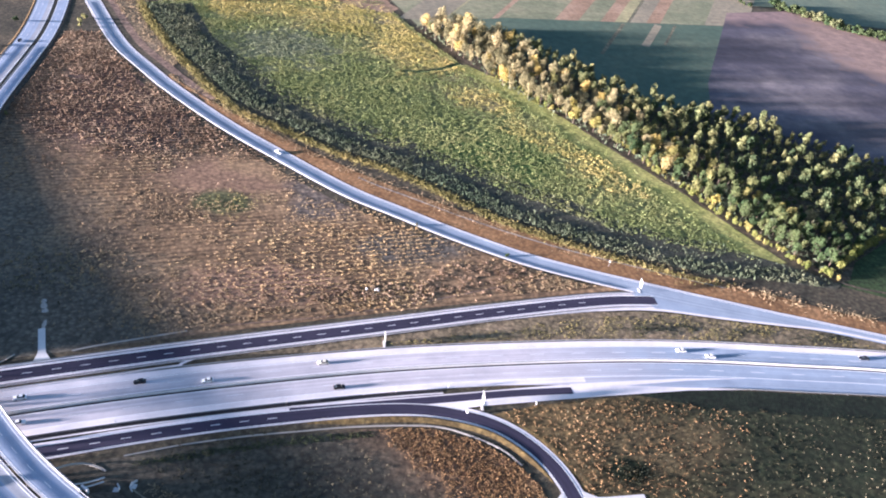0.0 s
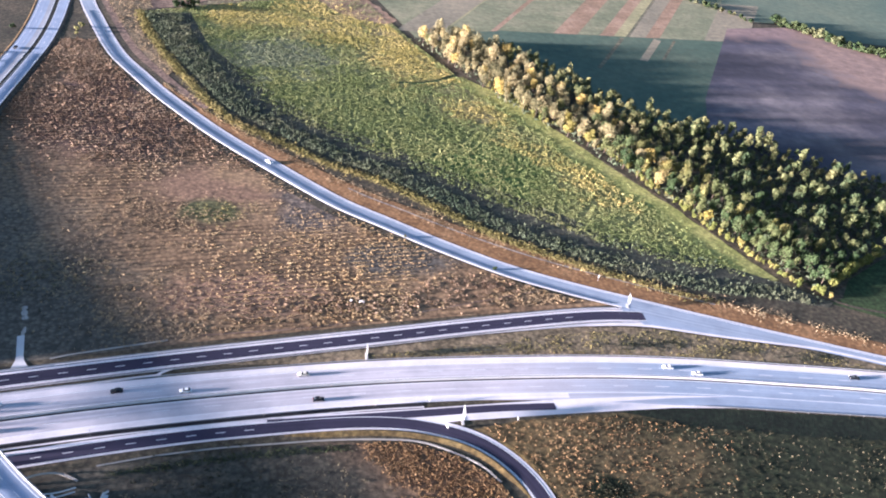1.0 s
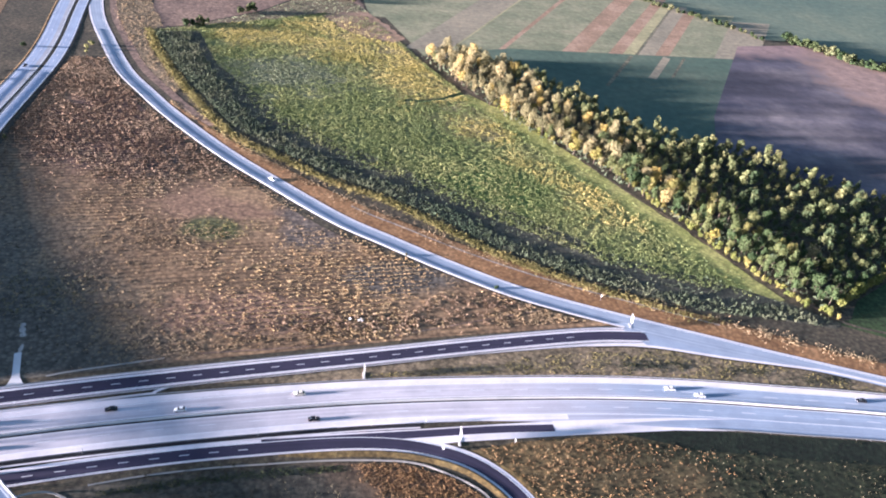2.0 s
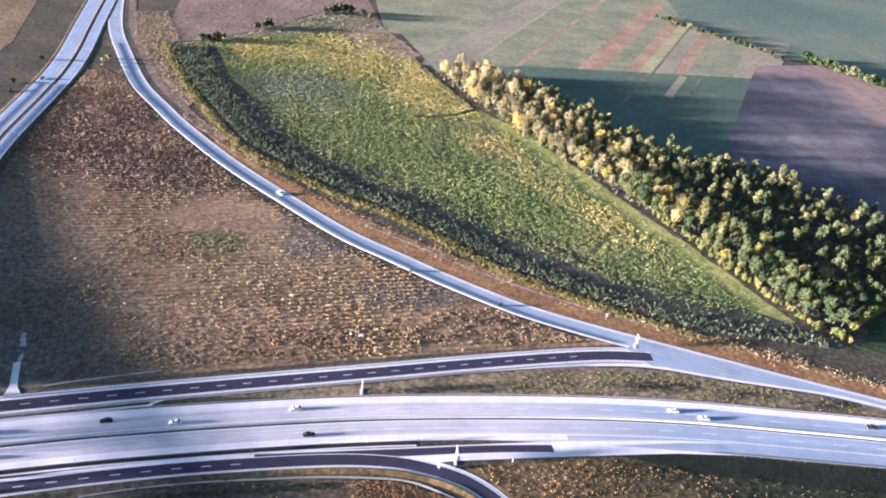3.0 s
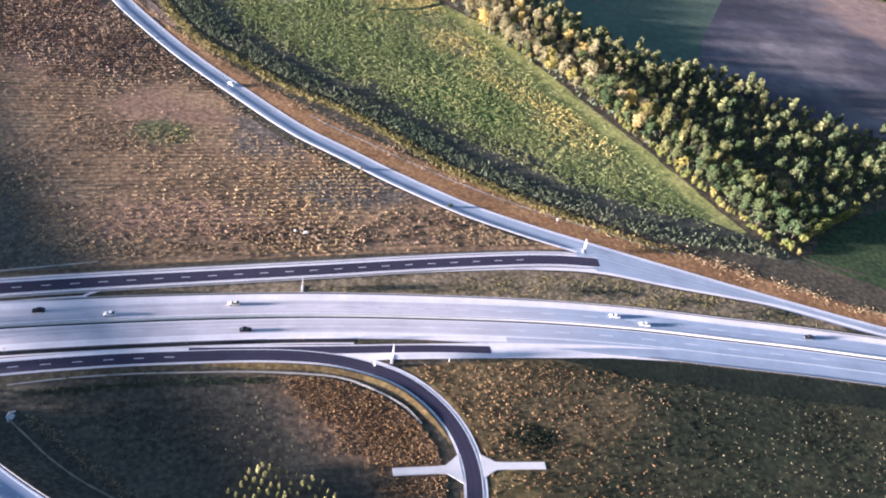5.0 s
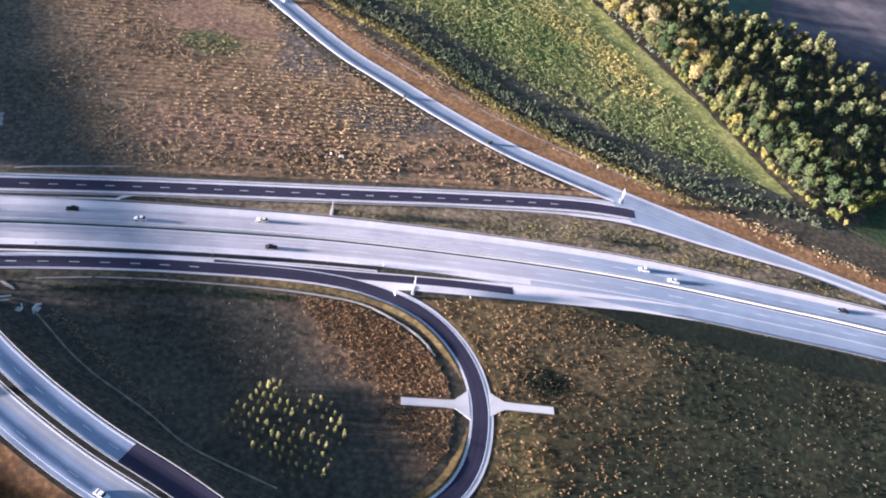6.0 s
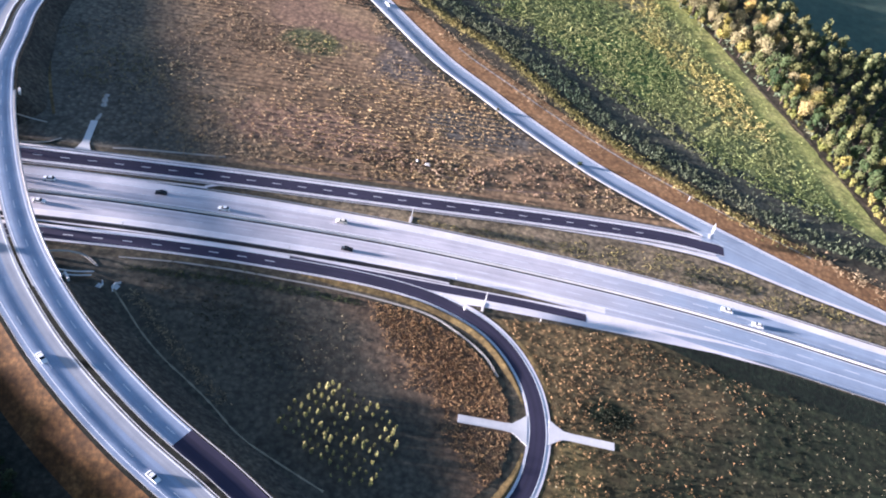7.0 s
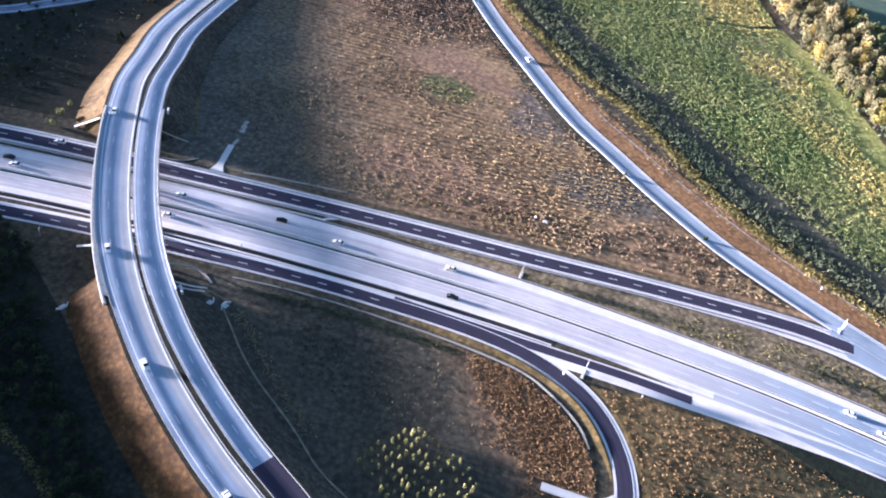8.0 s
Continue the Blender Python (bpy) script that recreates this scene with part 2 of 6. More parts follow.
M_FIELDG = soil("smooth_green_field", (0.058, 0.095, 0.068), (0.08, 0.118, 0.082), (0.125, 0.15, 0.098), 0.008, 0.15, fade=0.4, clump=None)
M_PAINT = plain("road_paint", (0.88, 0.88, 0.88), 0.6)
M_DARKSTRIP = plain("near_black_strip", (0.024, 0.023, 0.027), 0.95)
M_WORNPAINT = plain("worn_lane_paint", (0.66, 0.66, 0.68), 0.7, 0.0, 3.0, 0.3)
M_STEEL = plain("galvanised_steel", (0.42, 0.43, 0.45), 0.45, 0.6)
M_CONCRETE = plain("cast_concrete", (0.50, 0.48, 0.46), 0.85, 0.0, 0.8, 0.2)
M_BARK = plain("bark", (0.10, 0.075, 0.055), 0.95)
M_SIGNBACK = plain("sign_metal", (0.36, 0.36, 0.34), 0.5)
M_LEAF = leaf("tree_leaves", [(0.0, (0.075, 0.10, 0.04)), (0.45, (0.15, 0.155, 0.058)), (0.8, (0.20, 0.188, 0.062)), (0.98, (0.29, 0.24, 0.055))], by_object=True)
M_LEAFW = leaf("wood_leaves", [(0.3, (0.07, 0.095, 0.038)), (0.5, (0.13, 0.14, 0.058)), (0.7, (0.22, 0.20, 0.085))], patch=0.08)
# shaded copies of the leaf colours, for the wood's inner southern crowns
M_LEAFSHADE = leaf("shaded_tree_leaves", [(0.0, (0.038, 0.064, 0.026)), (0.6, (0.064, 0.092, 0.036)), (1.0, (0.13, 0.14, 0.052))], by_object=True)
M_LEAFWSHADE = leaf("shaded_wood_leaves", [(0.3, (0.036, 0.06, 0.028)), (0.5, (0.062, 0.084, 0.038)), (0.7, (0.13, 0.135, 0.058))], patch=0.08)
# pale tan, with the sunlit look of the northern crowns in it
M_LEAFTAN = leaf("tan_sunlit_leaves", [(0.0, (0.16, 0.15, 0.075)), (0.4, (0.25, 0.22, 0.11)), (0.75, (0.35, 0.29, 0.145)), (0.97, (0.42, 0.32, 0.09))], by_object=True)
M_CORN = leaf("maize_leaves", [(0.3, (0.055, 0.078, 0.046)), (0.5, (0.088, 0.106, 0.062)), (0.7, (0.14, 0.142, 0.084))])
M_CROPLEAF = leaf("crop_leaves_green", [(0.32, (0.14, 0.172, 0.06)), (0.5, (0.212, 0.24, 0.085)), (0.68, (0.315, 0.315, 0.125))])
M_CROPYEL = leaf("crop_leaves_yellow", [(0.32, (0.30, 0.275, 0.085)), (0.5, (0.43, 0.37, 0.12)), (0.68, (0.58, 0.475, 0.18))])
M_STRAW = leaf("dry_tufts", [(0.3, (0.24, 0.175, 0.10)), (0.5, (0.37, 0.275, 0.155)), (0.7, (0.48, 0.37, 0.215))])
M_GOLDSTRAW = leaf("golden_dry_tufts", [(0.3, (0.33, 0.235, 0.12)), (0.5, (0.46, 0.335, 0.17)), (0.7, (0.60, 0.46, 0.24))])
M_RUSTW = leaf("rusty_tufts", [(0.3, (0.18, 0.108, 0.05)), (0.5, (0.28, 0.175, 0.08)), (0.7, (0.39, 0.26, 0.13))])
M_BRUSH = leaf("dead_brush", [(0.3, (0.17, 0.115, 0.076)), (0.5, (0.26, 0.182, 0.118)), (0.7, (0.36, 0.268, 0.178))])
M_GOLDLEAF = leaf("golden_grass", [(0.3, (0.15, 0.138, 0.048)), (0.5, (0.23, 0.20, 0.07)), (0.7, (0.32, 0.26, 0.10))])
# very dark scrub green; shade by the flyover is part of it
M_SCRUB = leaf("scrub_shade_leaves", [(0.3, (0.018, 0.022, 0.014)), (0.5, (0.03, 0.034, 0.02)), (0.7, (0.055, 0.05, 0.032))])
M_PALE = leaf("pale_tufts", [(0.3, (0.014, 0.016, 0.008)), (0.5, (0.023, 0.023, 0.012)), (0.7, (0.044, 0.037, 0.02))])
M_SEED = leaf("seed_heads", [(0.3, (0.11, 0.098, 0.058)), (0.7, (0.25, 0.22, 0.135))])
M_CROPPALE = leaf("crop_leaves_pale", [(0.32, (0.17, 0.195, 0.11)), (0.5, (0.23, 0.25, 0.145)), (0.68, (0.30, 0.305, 0.19))])
M_EDGEBUSH = leaf("yellow_bush_leaves", [(0.0, (0.115, 0.135, 0.034)), (0.5, (0.17, 0.172, 0.046)), (1.0, (0.26, 0.22, 0.07))], by_object=True)
# near-black green, far darker than the meadow beside it
M_DITCH = soil("near_black_ditch_grass", (0.006, 0.010, 0.006), (0.010, 0.016, 0.009), (0.018, 0.024, 0.013), 0.05, 0.5)
M_CLEARING = soil("clearing_grass", (0.02, 0.035, 0.014), (0.035, 0.058, 0.02), (0.06, 0.085, 0.03), 0.03, 0.4)
M_PATHSHADE = soil("path_and_tree_shade", (0.065, 0.052, 0.04), (0.095, 0.075, 0.055), (0.14, 0.108, 0.075), 0.05, 0.6)
M_YOUNG = leaf("young_tree_leaves", [(0.0, (0.21, 0.205, 0.08)), (0.6, (0.29, 0.275, 0.11)), (1.0, (0.40, 0.37, 0.16))], by_object=True)
M_HEDGE = leaf("hedge_leaves", [(0.0, (0.03, 0.05, 0.02)), (0.6, (0.06, 0.075, 0.03)), (1.0, (0.12, 0.12, 0.06))], by_object=True)
# thicket green lowered to the tone of crowns in shade
M_THICK = leaf("thicket_shaded_leaves", [(0.0, (0.018, 0.028, 0.014)), (0.6, (0.028, 0.04, 0.02)), (1.0, (0.05, 0.06, 0.03))], by_object=True)


# ---- helpers of this scene ----
def mesh_object(name, verts, faces, mat, parent=None, label="", uvs=None, smooth=False):
    me = bpy.data.meshes.new(name)
    me.from_pydata([tuple(v) for v in verts], [], faces)
    if uvs is not None:
        lay = me.uv_layers.new(name="UVMap")
        for lp in me.loops:
            lay.data[lp.index].uv = uvs[lp.vertex_index]
    me.materials.append(mat)
    if smooth:
        me.polygons.foreach_set("use_smooth", [True] * len(me.polygons))
    ob = new(name, me)
    ob.parent = parent
    if label:
        tagged(ob, label)
    return ob


def part(name, bm, mat, parent, label=""):
    me = bpy.data.meshes.new(name)
    bm.to_mesh(me)
    bm.free()
    me.materials.append(mat)
    ob = new(name, me)
    ob.parent = parent
    if label:
        tagged(ob, label)
    return ob


def empty(name, m=None):
    ob = new(name)
    if m is not None:
        ob.matrix_world = m
    return ob


def box(bm, x0, x1, y0, y1, z0, z1, bevel=0.0):
    r = bmesh.ops.create_cube(bm, size=1.0, matrix=Matrix.Translation(((x0 + x1) / 2, (y0 + y1) / 2, (z0 + z1) / 2)) @ Matrix.Diagonal((x1 - x0, y1 - y0, z1 - z0, 1)))
    if bevel:
        es = list({e for v in r["verts"] for e in v.link_edges})
        bmesh.ops.bevel(bm, geom=es, offset=bevel, segments=2, affect="EDGES", profile=0.6)
    return bm


def rod(bm, a, b, r0, r1, seg=8):
    a, b = Vector(a), Vector(b)
    d = b - a
    m = Matrix.Translation((a + b) / 2) @ d.to_track_quat("Z", "Y").to_matrix().to_4x4()
    bmesh.ops.create_cone(bm, cap_ends=True, segments=seg, radius1=r0, radius2=r1, depth=d.length, matrix=m)
    return bm


def curve(points, step=4.0):
    """A smooth line through plan points, with a point every step metres."""
    p = np.array(points, float)
    p = np.vstack([2 * p[0] - p[1], p, 2 * p[-1] - p[-2]])
    out = []
    for k in range(1, len(p) - 2):
        a, b, c, d = p[k - 1 : k + 3]
        for u in np.linspace(0, 1, 24, endpoint=False):
            out.append(0.5 * (2 * b + (c - a) * u + (2 * a - 5 * b + 4 * c - d) * u * u + (3 * b - a - 3 * c + d) * u**3))
    out = np.array(out + [p[-2]])
    s = np.r_[0, np.cumsum(np.linalg.norm(np.diff(out, axis=0), axis=1))]
    t = np.linspace(0, s[-1], max(2, int(s[-1] / step) + 1))
    return np.stack([np.interp(t, s, out[:, k]) for k in range(out.shape[1])], 1)


def normals(line):
    d = np.gradient(line[:, :2], axis=0)
    d /= np.linalg.norm(d, axis=1)[:, None]
    return np.stack([-d[:, 1], d[:, 0]], 1)


def lengths(line):
    return np.r_[0, np.cumsum(np.linalg.norm(np.diff(line[:, :2], axis=0), axis=1))]


def heights(line, z):
    return np.full(len(line), float(z)) if np.isscalar(z) else np.asarray(z, float)


def shifted(line, off):
    return line[:, :2] + normals(line) * np.asarray(off, float).reshape(-1, 1)


def strip(name, line, o0, o1, z, mat, parent=None, label="", across=2):
    """A flat strip along a line between two offsets (left is positive)."""
    n, s, h = normals(line), lengths(line), heights(line, z)
    o0, o1 = np.broadcast_to(o0, len(line)), np.broadcast_to(o1, len(line))
    verts, uvs = [], []
    for k in range(len(line)):
        for j in range(across):
            o = o0[k] + (o1[k] - o0[k]) * j / (across - 1)
            verts.append((line[k, 0] + n[k, 0] * o, line[k, 1] + n[k, 1] * o, h[k]))
            uvs.append((s[k], o))
    faces = [(k * across + j, (k + 1) * across + j, (k + 1) * across + j + 1, k * across + j + 1) for k in range(len(line) - 1) for j in range(across - 1)]
    if o1[0] > o0[0]:
        faces = [f[::-1] for f in faces]
    return mesh_object(name, verts, faces, mat, parent, label, uvs)


def sweep(name, line, section, z, mat, parent=None, label="", off=0.0):
    """A closed section of (across, up) carried along a line, with ends."""
    n, h = normals(line), heights(line, z)
    q = len(section)
    verts = [(line[k, 0] + n[k, 0] * (o + off), line[k, 1] + n[k, 1] * (o + off), h[k] + u) for k in range(len(line)) for o, u in section]
    faces = [(k * q + j, k * q + (j + 1) % q, (k + 1) * q + (j + 1) % q, (k + 1) * q + j) for k in range(len(line) - 1) for j in range(q)]
    faces += [tuple(range(q))[::-1], tuple((len(line) - 1) * q + j for j in range(q))]
    return mesh_object(name, verts, faces, mat, parent, label)


def field(name, poly, mat, z, label, category="field"):
    n = len(poly)
    co, _, tri, *_ = geometry.delaunay_2d_cdt([Vector(p) for p in poly], [], [list(range(n))], 1, 1e-4)
    faces = []
    for t in tri:
        a, b, c = (co[k] for k in t[:3])
        faces.append(tuple(t) if (b - a).cross(c - a) > 0 else tuple(t)[::-1])
    return tagged(mesh_object(name, [(p.x, p.y, z) for p in co], faces, mat), label, category, kind="structure")


def inside(pts, poly):
    x, y = pts[:, 0], pts[:, 1]
    res = np.zeros(len(pts), bool)
    for (x0, y0), (x1, y1) in zip(poly, list(poly[1:]) + [poly[0]]):
        hit = ((y0 > y) != (y1 > y)) & (x < (x1 - x0) * (y - y0) / (y1 - y0 + 1e-12) + x0)
        res ^= hit
    return res


def near_line(pts, line):
    d = np.full(len(pts), 1e9)
    for q in line[::2]:
        d = np.minimum(d, np.hypot(pts[:, 0] - q[0], pts[:, 1] - q[1]))
    return d


rng = np.random.default_rng(7)
ROADS = []


def scatter(poly, count, clear=True):
    p = np.array(poly, float)
    lo, hi = p.min(0), p.max(0)
    pts = rng.uniform(lo, hi, (count, 2))
    pts = pts[inside(pts, [tuple(q) for q in poly])]
    if clear:
        for line, half in ROADS:
            pts = pts[near_line(pts, line) > half]
    return pts


def lumps(pts, scale, period):
    """Smooth uneven 0..1 values over the plan."""
    return np.array([noise.noise((x / period, y / period, scale)) * 0.5 + 0.5 for x, y in pts])


def tuft_arrays(pts, size, tall, faces=5):
    """Loose leaf faces round each plant's place. pts: (n, 3); size: (n,)."""
    n = len(pts)
    c = rng.normal(0, 0.34, (n, faces, 3))
    c[..., 2] = np.abs(c[..., 2]) * tall + 0.12
    c = pts[:, None] + c * size[:, None, None]
    a = rng.normal(0, 1, (n, faces, 3))
    b = rng.normal(0, 1, (n, faces, 3))
    a /= np.linalg.norm(a, axis=-1, keepdims=True)
    b /= np.linalg.norm(b, axis=-1, keepdims=True)
    a[..., 2] *= tall
    r = (size[:, None, None] * rng.uniform(0.28, 0.5, (n, faces, 1)))
    tri = np.stack([c - a * r, c + a * r * 0.7 + b * r * 0.6, c + a * r * 0.7 - b * r * 0.6], 2)
    tri[..., 2] = np.maximum(tri[..., 2], pts[:, None, None, 2] + 0.02)
    return tri.reshape(-1, 3)


def triangles(name, v, mat):
    me = bpy.data.meshes.new(name)
    n = len(v) // 3
    me.vertices.add(len(v))
    me.vertices.foreach_set("co", np.asarray(v, np.float32).ravel())
    me.loops.add(len(v))
    me.loops.foreach_set("vertex_index", np.arange(len(v), dtype=np.int32))
    me.polygons.add(n)
    me.polygons.foreach_set("loop_start", np.arange(0, 3 * n, 3, dtype=np.int32))
    me.update()
    me.materials.append(mat)
    return me


def tufts(name, pts, size, tall, mat, label, category, z=0.1, faces=5):
    p3 = np.c_[pts, np.full(len(pts), z)]
    ob = new(name, triangles(name, tuft_arrays(p3, size, tall, faces), mat))
    return tagged(ob, label, category, kind="stuff")


# ---- plan lines, west to east or north to south ----
MEDIAN = curve([(-700, 60), (-400, 160), (-260, 200), (-180, 218), (-120, 228.3), (-66, 235), (-5, 239.6), (42, 241), (105, 239.6), (151, 236), (197, 229.5), (236, 223.5), (300, 211), (420, 178), (700, 70)])
NRAMP = curve([(-700, 84), (-400, 182), (-260, 220), (-194, 236.5), (-126, 247.8), (-55, 258), (26, 268), (65, 273), (106, 277.5), (130, 279), (150.8, 277.9)])
CONNECT = curve([(-166, 800), (-150, 691), (-133, 629), (-113, 570), (-94, 533), (-76, 501), (-44, 453), (-12, 413), (18, 378), (42, 357), (66, 336.5), (95, 315), (120, 301), (145, 289), (167, 279), (191, 269), (213, 260), (235, 250.5), (270, 236), (330, 214), (420, 188), (700, 82)])
SRAMP = curve([(-700, 36), (-400, 138), (-260, 177), (-157, 200.5), (-93, 211.5), (-52, 216.8), (-22, 219), (5, 220), (24, 219), (38, 216), (52, 210), (62, 201.5), (69.5, 190), (73.5, 178), (74.5, 165), (72, 150), (66, 138), (55, 128), (38, 119), (15, 113), (0, 112)], 3.0)
OVER = curve([(-172, 820), (-167, 690), (-164, 629), (-164, 583), (-167, 545), (-171, 505), (-174, 470), (-175.5, 430), (-175, 388), (-172.5, 340), (-166, 312), (-160, 289), (-150.3, 266.5), (-141.6, 249.3), (-132.8, 233.6), (-124, 219.3), (-115.2, 206.2), (-106.2, 194.4), (-97.2, 184), (-87.8, 174.4), (-78.4, 165.6), (-68.8, 157.6), (-59.1, 150.2), (-49.4, 143.4), (-39.6, 137), (-29.8, 131.3), (-17, 124), (10, 107), (60, 78), (140, 50)], 4.0)
OVER_Z = np.interp(OVER[:, 1], [40, 100, 190, 285, 310, 360, 400, 450, 520, 620], [6.6, 7.2, 7.8, 7.8, 6.6, 4.8, 3.2, 1.7, 0.8, 0.4])
OVER_W = np.interp(OVER[:, 1], [130, 170, 200, 260, 300], [-11.4, -11.0, -12.0, -12.9, -12.6])
OVER_I = np.interp(OVER[:, 1], [160, 200, 260, 290], [1.3, 0.8, 0.7, 1.3])
DRIVES = [curve([(48, 168.2), (71, 168.8), (78, 169.8), (100, 169.4)], 1.0), curve([(-110.5, 255), (-114.2, 279)], 1.0)]
ROADS += [(DRIVES[0], 2.6), (DRIVES[1], 2.6)]
ROADS += [(MEDIAN, 14.5), (NRAMP, 11.0), (CONNECT, 8.0), (SRAMP, 6.0)]

# ---- ground: one sheet to the horizon ----
gv, gf = [], []
gx = np.r_[-4500, -2500, -1200, np.linspace(-700, 1000, 18), 1800, 3000, 4500]
gy = np.r_[-4500, -2500, -1000, np.linspace(-300, 1300, 17), 2200, 3200, 4500]
for y in gy:
    for x in gx:
        gv.append((x, y, 0.0))
for j in range(len(gy) - 1):
    for i in range(len(gx) - 1):
        a = j * len(gx) + i
        gf.append((a, a + 1, a + 1 + len(gx), a + len(gx)))
ground = tagged(mesh_object("ground", gv, gf, M_LAND), "olive rough grassland spreading to the horizon", "ground", kind="structure")

TRIANGLE = [(-150, 590), (-128, 590), (-100, 535), (-82, 500), (-52, 453), (-20, 411), (12, 374), (40, 350), (66, 328), (95, 307), (120, 293), (140, 287), (115, 285), (60, 281), (0, 274), (-50, 268), (-100, 261), (-140, 256), (-158, 300), (-166, 380), (-166, 450), (-157, 520)]
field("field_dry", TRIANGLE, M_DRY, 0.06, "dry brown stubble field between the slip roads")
CROP = [(-104, 652), (-62, 673), (-27, 689), (28, 717), (66, 712), (76, 688), (94, 622), (118, 550), (139, 521), (165, 463), (186.5, 411), (205, 371), (218, 338), (232, 302), (205, 312), (160, 332), (134, 352), (78, 400), (21, 440), (-30, 485), (-60, 545), (-82, 600)]
field("field_crop", CROP, M_CROP, 0.07, "green and yellowing low crop field")
MAIZE = [(-104, 650), (-70, 655), (-53, 586), (-10, 512), (21, 471), (53, 443), (78, 419), (134, 371), (165, 340), (200, 325), (236, 301), (255, 285), (250, 281), (225, 288), (186, 296), (152, 314), (124, 331), (93, 355), (75, 376), (45, 405), (23, 421), (-7, 450), (-40, 487), (-77, 570)]
field("field_maize", MAIZE, M_CORNSHADE, 0.10, "dark soil and shadow strip of a band of maize")
verge = CONNECT[(CONNECT[:, 1] < 520) & (CONNECT[:, 0] < 330)]
v_out = np.interp(verge[:, 0], [-88, -44, 18, 95, 150, 190, 235, 330], [8, 13, 20, 24, 22, 19, 14, 13])
v_in = np.interp(verge[:, 0], [150, 184, 207, 240], [5.4, 4.6, 3.6, 3.4])
v_rise = np.interp(verge[:, 0], [-88, -50, 0, 100, 330], [0.03, 0.05, 0.07, 0.08, 0.06])
vn, vs = normals(verge), lengths(verge)
vv, vf = [], []
for k in range(len(verge)):
    for f, h in ((0.0, 0.0), (0.14, 0.0), (0.45, 0.55), (0.75, 1.0), (0.93, 1.0), (1.0, 0.0)):
        o = v_in[k] + (v_out[k] - v_in[k]) * f
        wob = noise.noise((vs[k] / 9, f * 4, 3.0)) * 0.12 * h
        vv.append((verge[k, 0] + vn[k, 0] * o, verge[k, 1] + vn[k, 1] * o, 0.13 + v_rise[k] * h + wob))
for k in range(len(verge) - 1):
    vf += [(k * 6 + j, (k + 1) * 6 + j, (k + 1) * 6 + j + 1, k * 6 + j + 1)[::-1] for j in range(5)]
tagged(mesh_object("verge_dirt", vv, vf, M_VERGE, label="bare orange earth bank beside the slip road", smooth=True), category="verge", kind="structure")
on = (verge[:, 0] > 12) & (verge[:, 0] < 185)
t_off = (5.0 + (v_out - 5.0) * 0.66)[on]
tagged(strip("track_gravel", verge[on], t_off, t_off + 0.8, (0.22 + v_rise)[on], M_GRAVEL, label="pale narrow gravel track along the bare bank"), category="track", kind="structure")
MEADOW = [(52, 213), (75, 217), (100, 218.2), (140, 218.6), (236, 206), (420, 160), (420, -50), (60, -50), (72, 140), (80, 165), (78, 185), (66, 205)]
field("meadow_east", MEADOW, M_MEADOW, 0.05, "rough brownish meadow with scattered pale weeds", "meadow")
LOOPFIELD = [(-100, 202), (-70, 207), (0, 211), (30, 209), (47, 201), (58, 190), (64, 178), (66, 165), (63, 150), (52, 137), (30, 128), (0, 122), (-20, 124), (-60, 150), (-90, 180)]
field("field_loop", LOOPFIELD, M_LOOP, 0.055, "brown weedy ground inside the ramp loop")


def jagged(poly, step, amp):
    """A plan outline with an uneven, grown edge."""
    out = []
    for (x0, y0), (x1, y1) in zip(poly, poly[1:] + poly[:1]):
        n = max(1, int(math.hypot(x1 - x0, y1 - y0) / step))
        for k in range(n):
            x, y = x0 + (x1 - x0) * k / n, y0 + (y1 - y0) * k / n
            out.append((x + noise.noise((x / 7, y / 7, 1.5)) * amp, y + noise.noise((x / 7, y / 7, 8.5)) * amp))
    return out


# outlines of ground in the bank's shadow, for tufts that darken it
SHADEL = jagged([(-96, 202), (-74, 203), (-40, 200), (-24, 188), (-22, 172), (-24, 158), (-10, 140), (6, 126), (-20, 124), (-60, 150), (-92, 184)], 2.0, 5.0)
SHADEW = jagged([(-140, 259), (-112, 262), (-106, 270), (-122, 305), (-138, 345), (-150, 400), (-158, 460), (-162, 520), (-172, 440), (-172, 360), (-160, 300)], 2.0, 5.0)
M_LUSH = soil("lush_edge_grass", (0.22, 0.24, 0.066), (0.30, 0.305, 0.088), (0.38, 0.355, 0.12), 0.05, 0.6, fade=0.6)
field("crop_edge", jagged([(121, 552), (143, 523), (169, 465), (190.5, 413), (208.5, 373), (221.5, 340), (235, 304), (220, 300), (203, 335), (190, 366), (173, 406), (152, 458), (128, 516), (111, 545)], 4.0, 1.5), M_LUSH, 0.085, "bright green grass edge of the crop field", "grass")
# near-black cover: the shade west of the flyover is in its colour
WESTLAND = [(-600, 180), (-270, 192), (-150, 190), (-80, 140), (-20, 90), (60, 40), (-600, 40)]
field("shaded_southwest", WESTLAND, M_RANKSHADE, 0.06, "scrubby grass west of the flyover, shade in its colour", "grass")
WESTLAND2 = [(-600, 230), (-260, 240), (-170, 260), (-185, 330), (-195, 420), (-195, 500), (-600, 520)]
field("shaded_northwest", WESTLAND2, M_RANKSHADE, 0.06, "scrubby grass beyond the flyover bank, shade in its colour", "grass")

GRASSPATH = jagged([(118, 552), (112, 546.5), (100, 539.5), (84, 535), (72, 536), (74, 538.5), (88, 538.5), (103, 545), (115, 555)], 3.0, 0.8)
field("grass_path", GRASSPATH, M_CLEARING, 0.11, "short dark grass path into the crop", "path")
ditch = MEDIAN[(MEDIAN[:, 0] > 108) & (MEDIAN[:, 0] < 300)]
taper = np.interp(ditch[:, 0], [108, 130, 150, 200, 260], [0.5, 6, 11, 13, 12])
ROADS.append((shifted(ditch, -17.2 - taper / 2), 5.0))
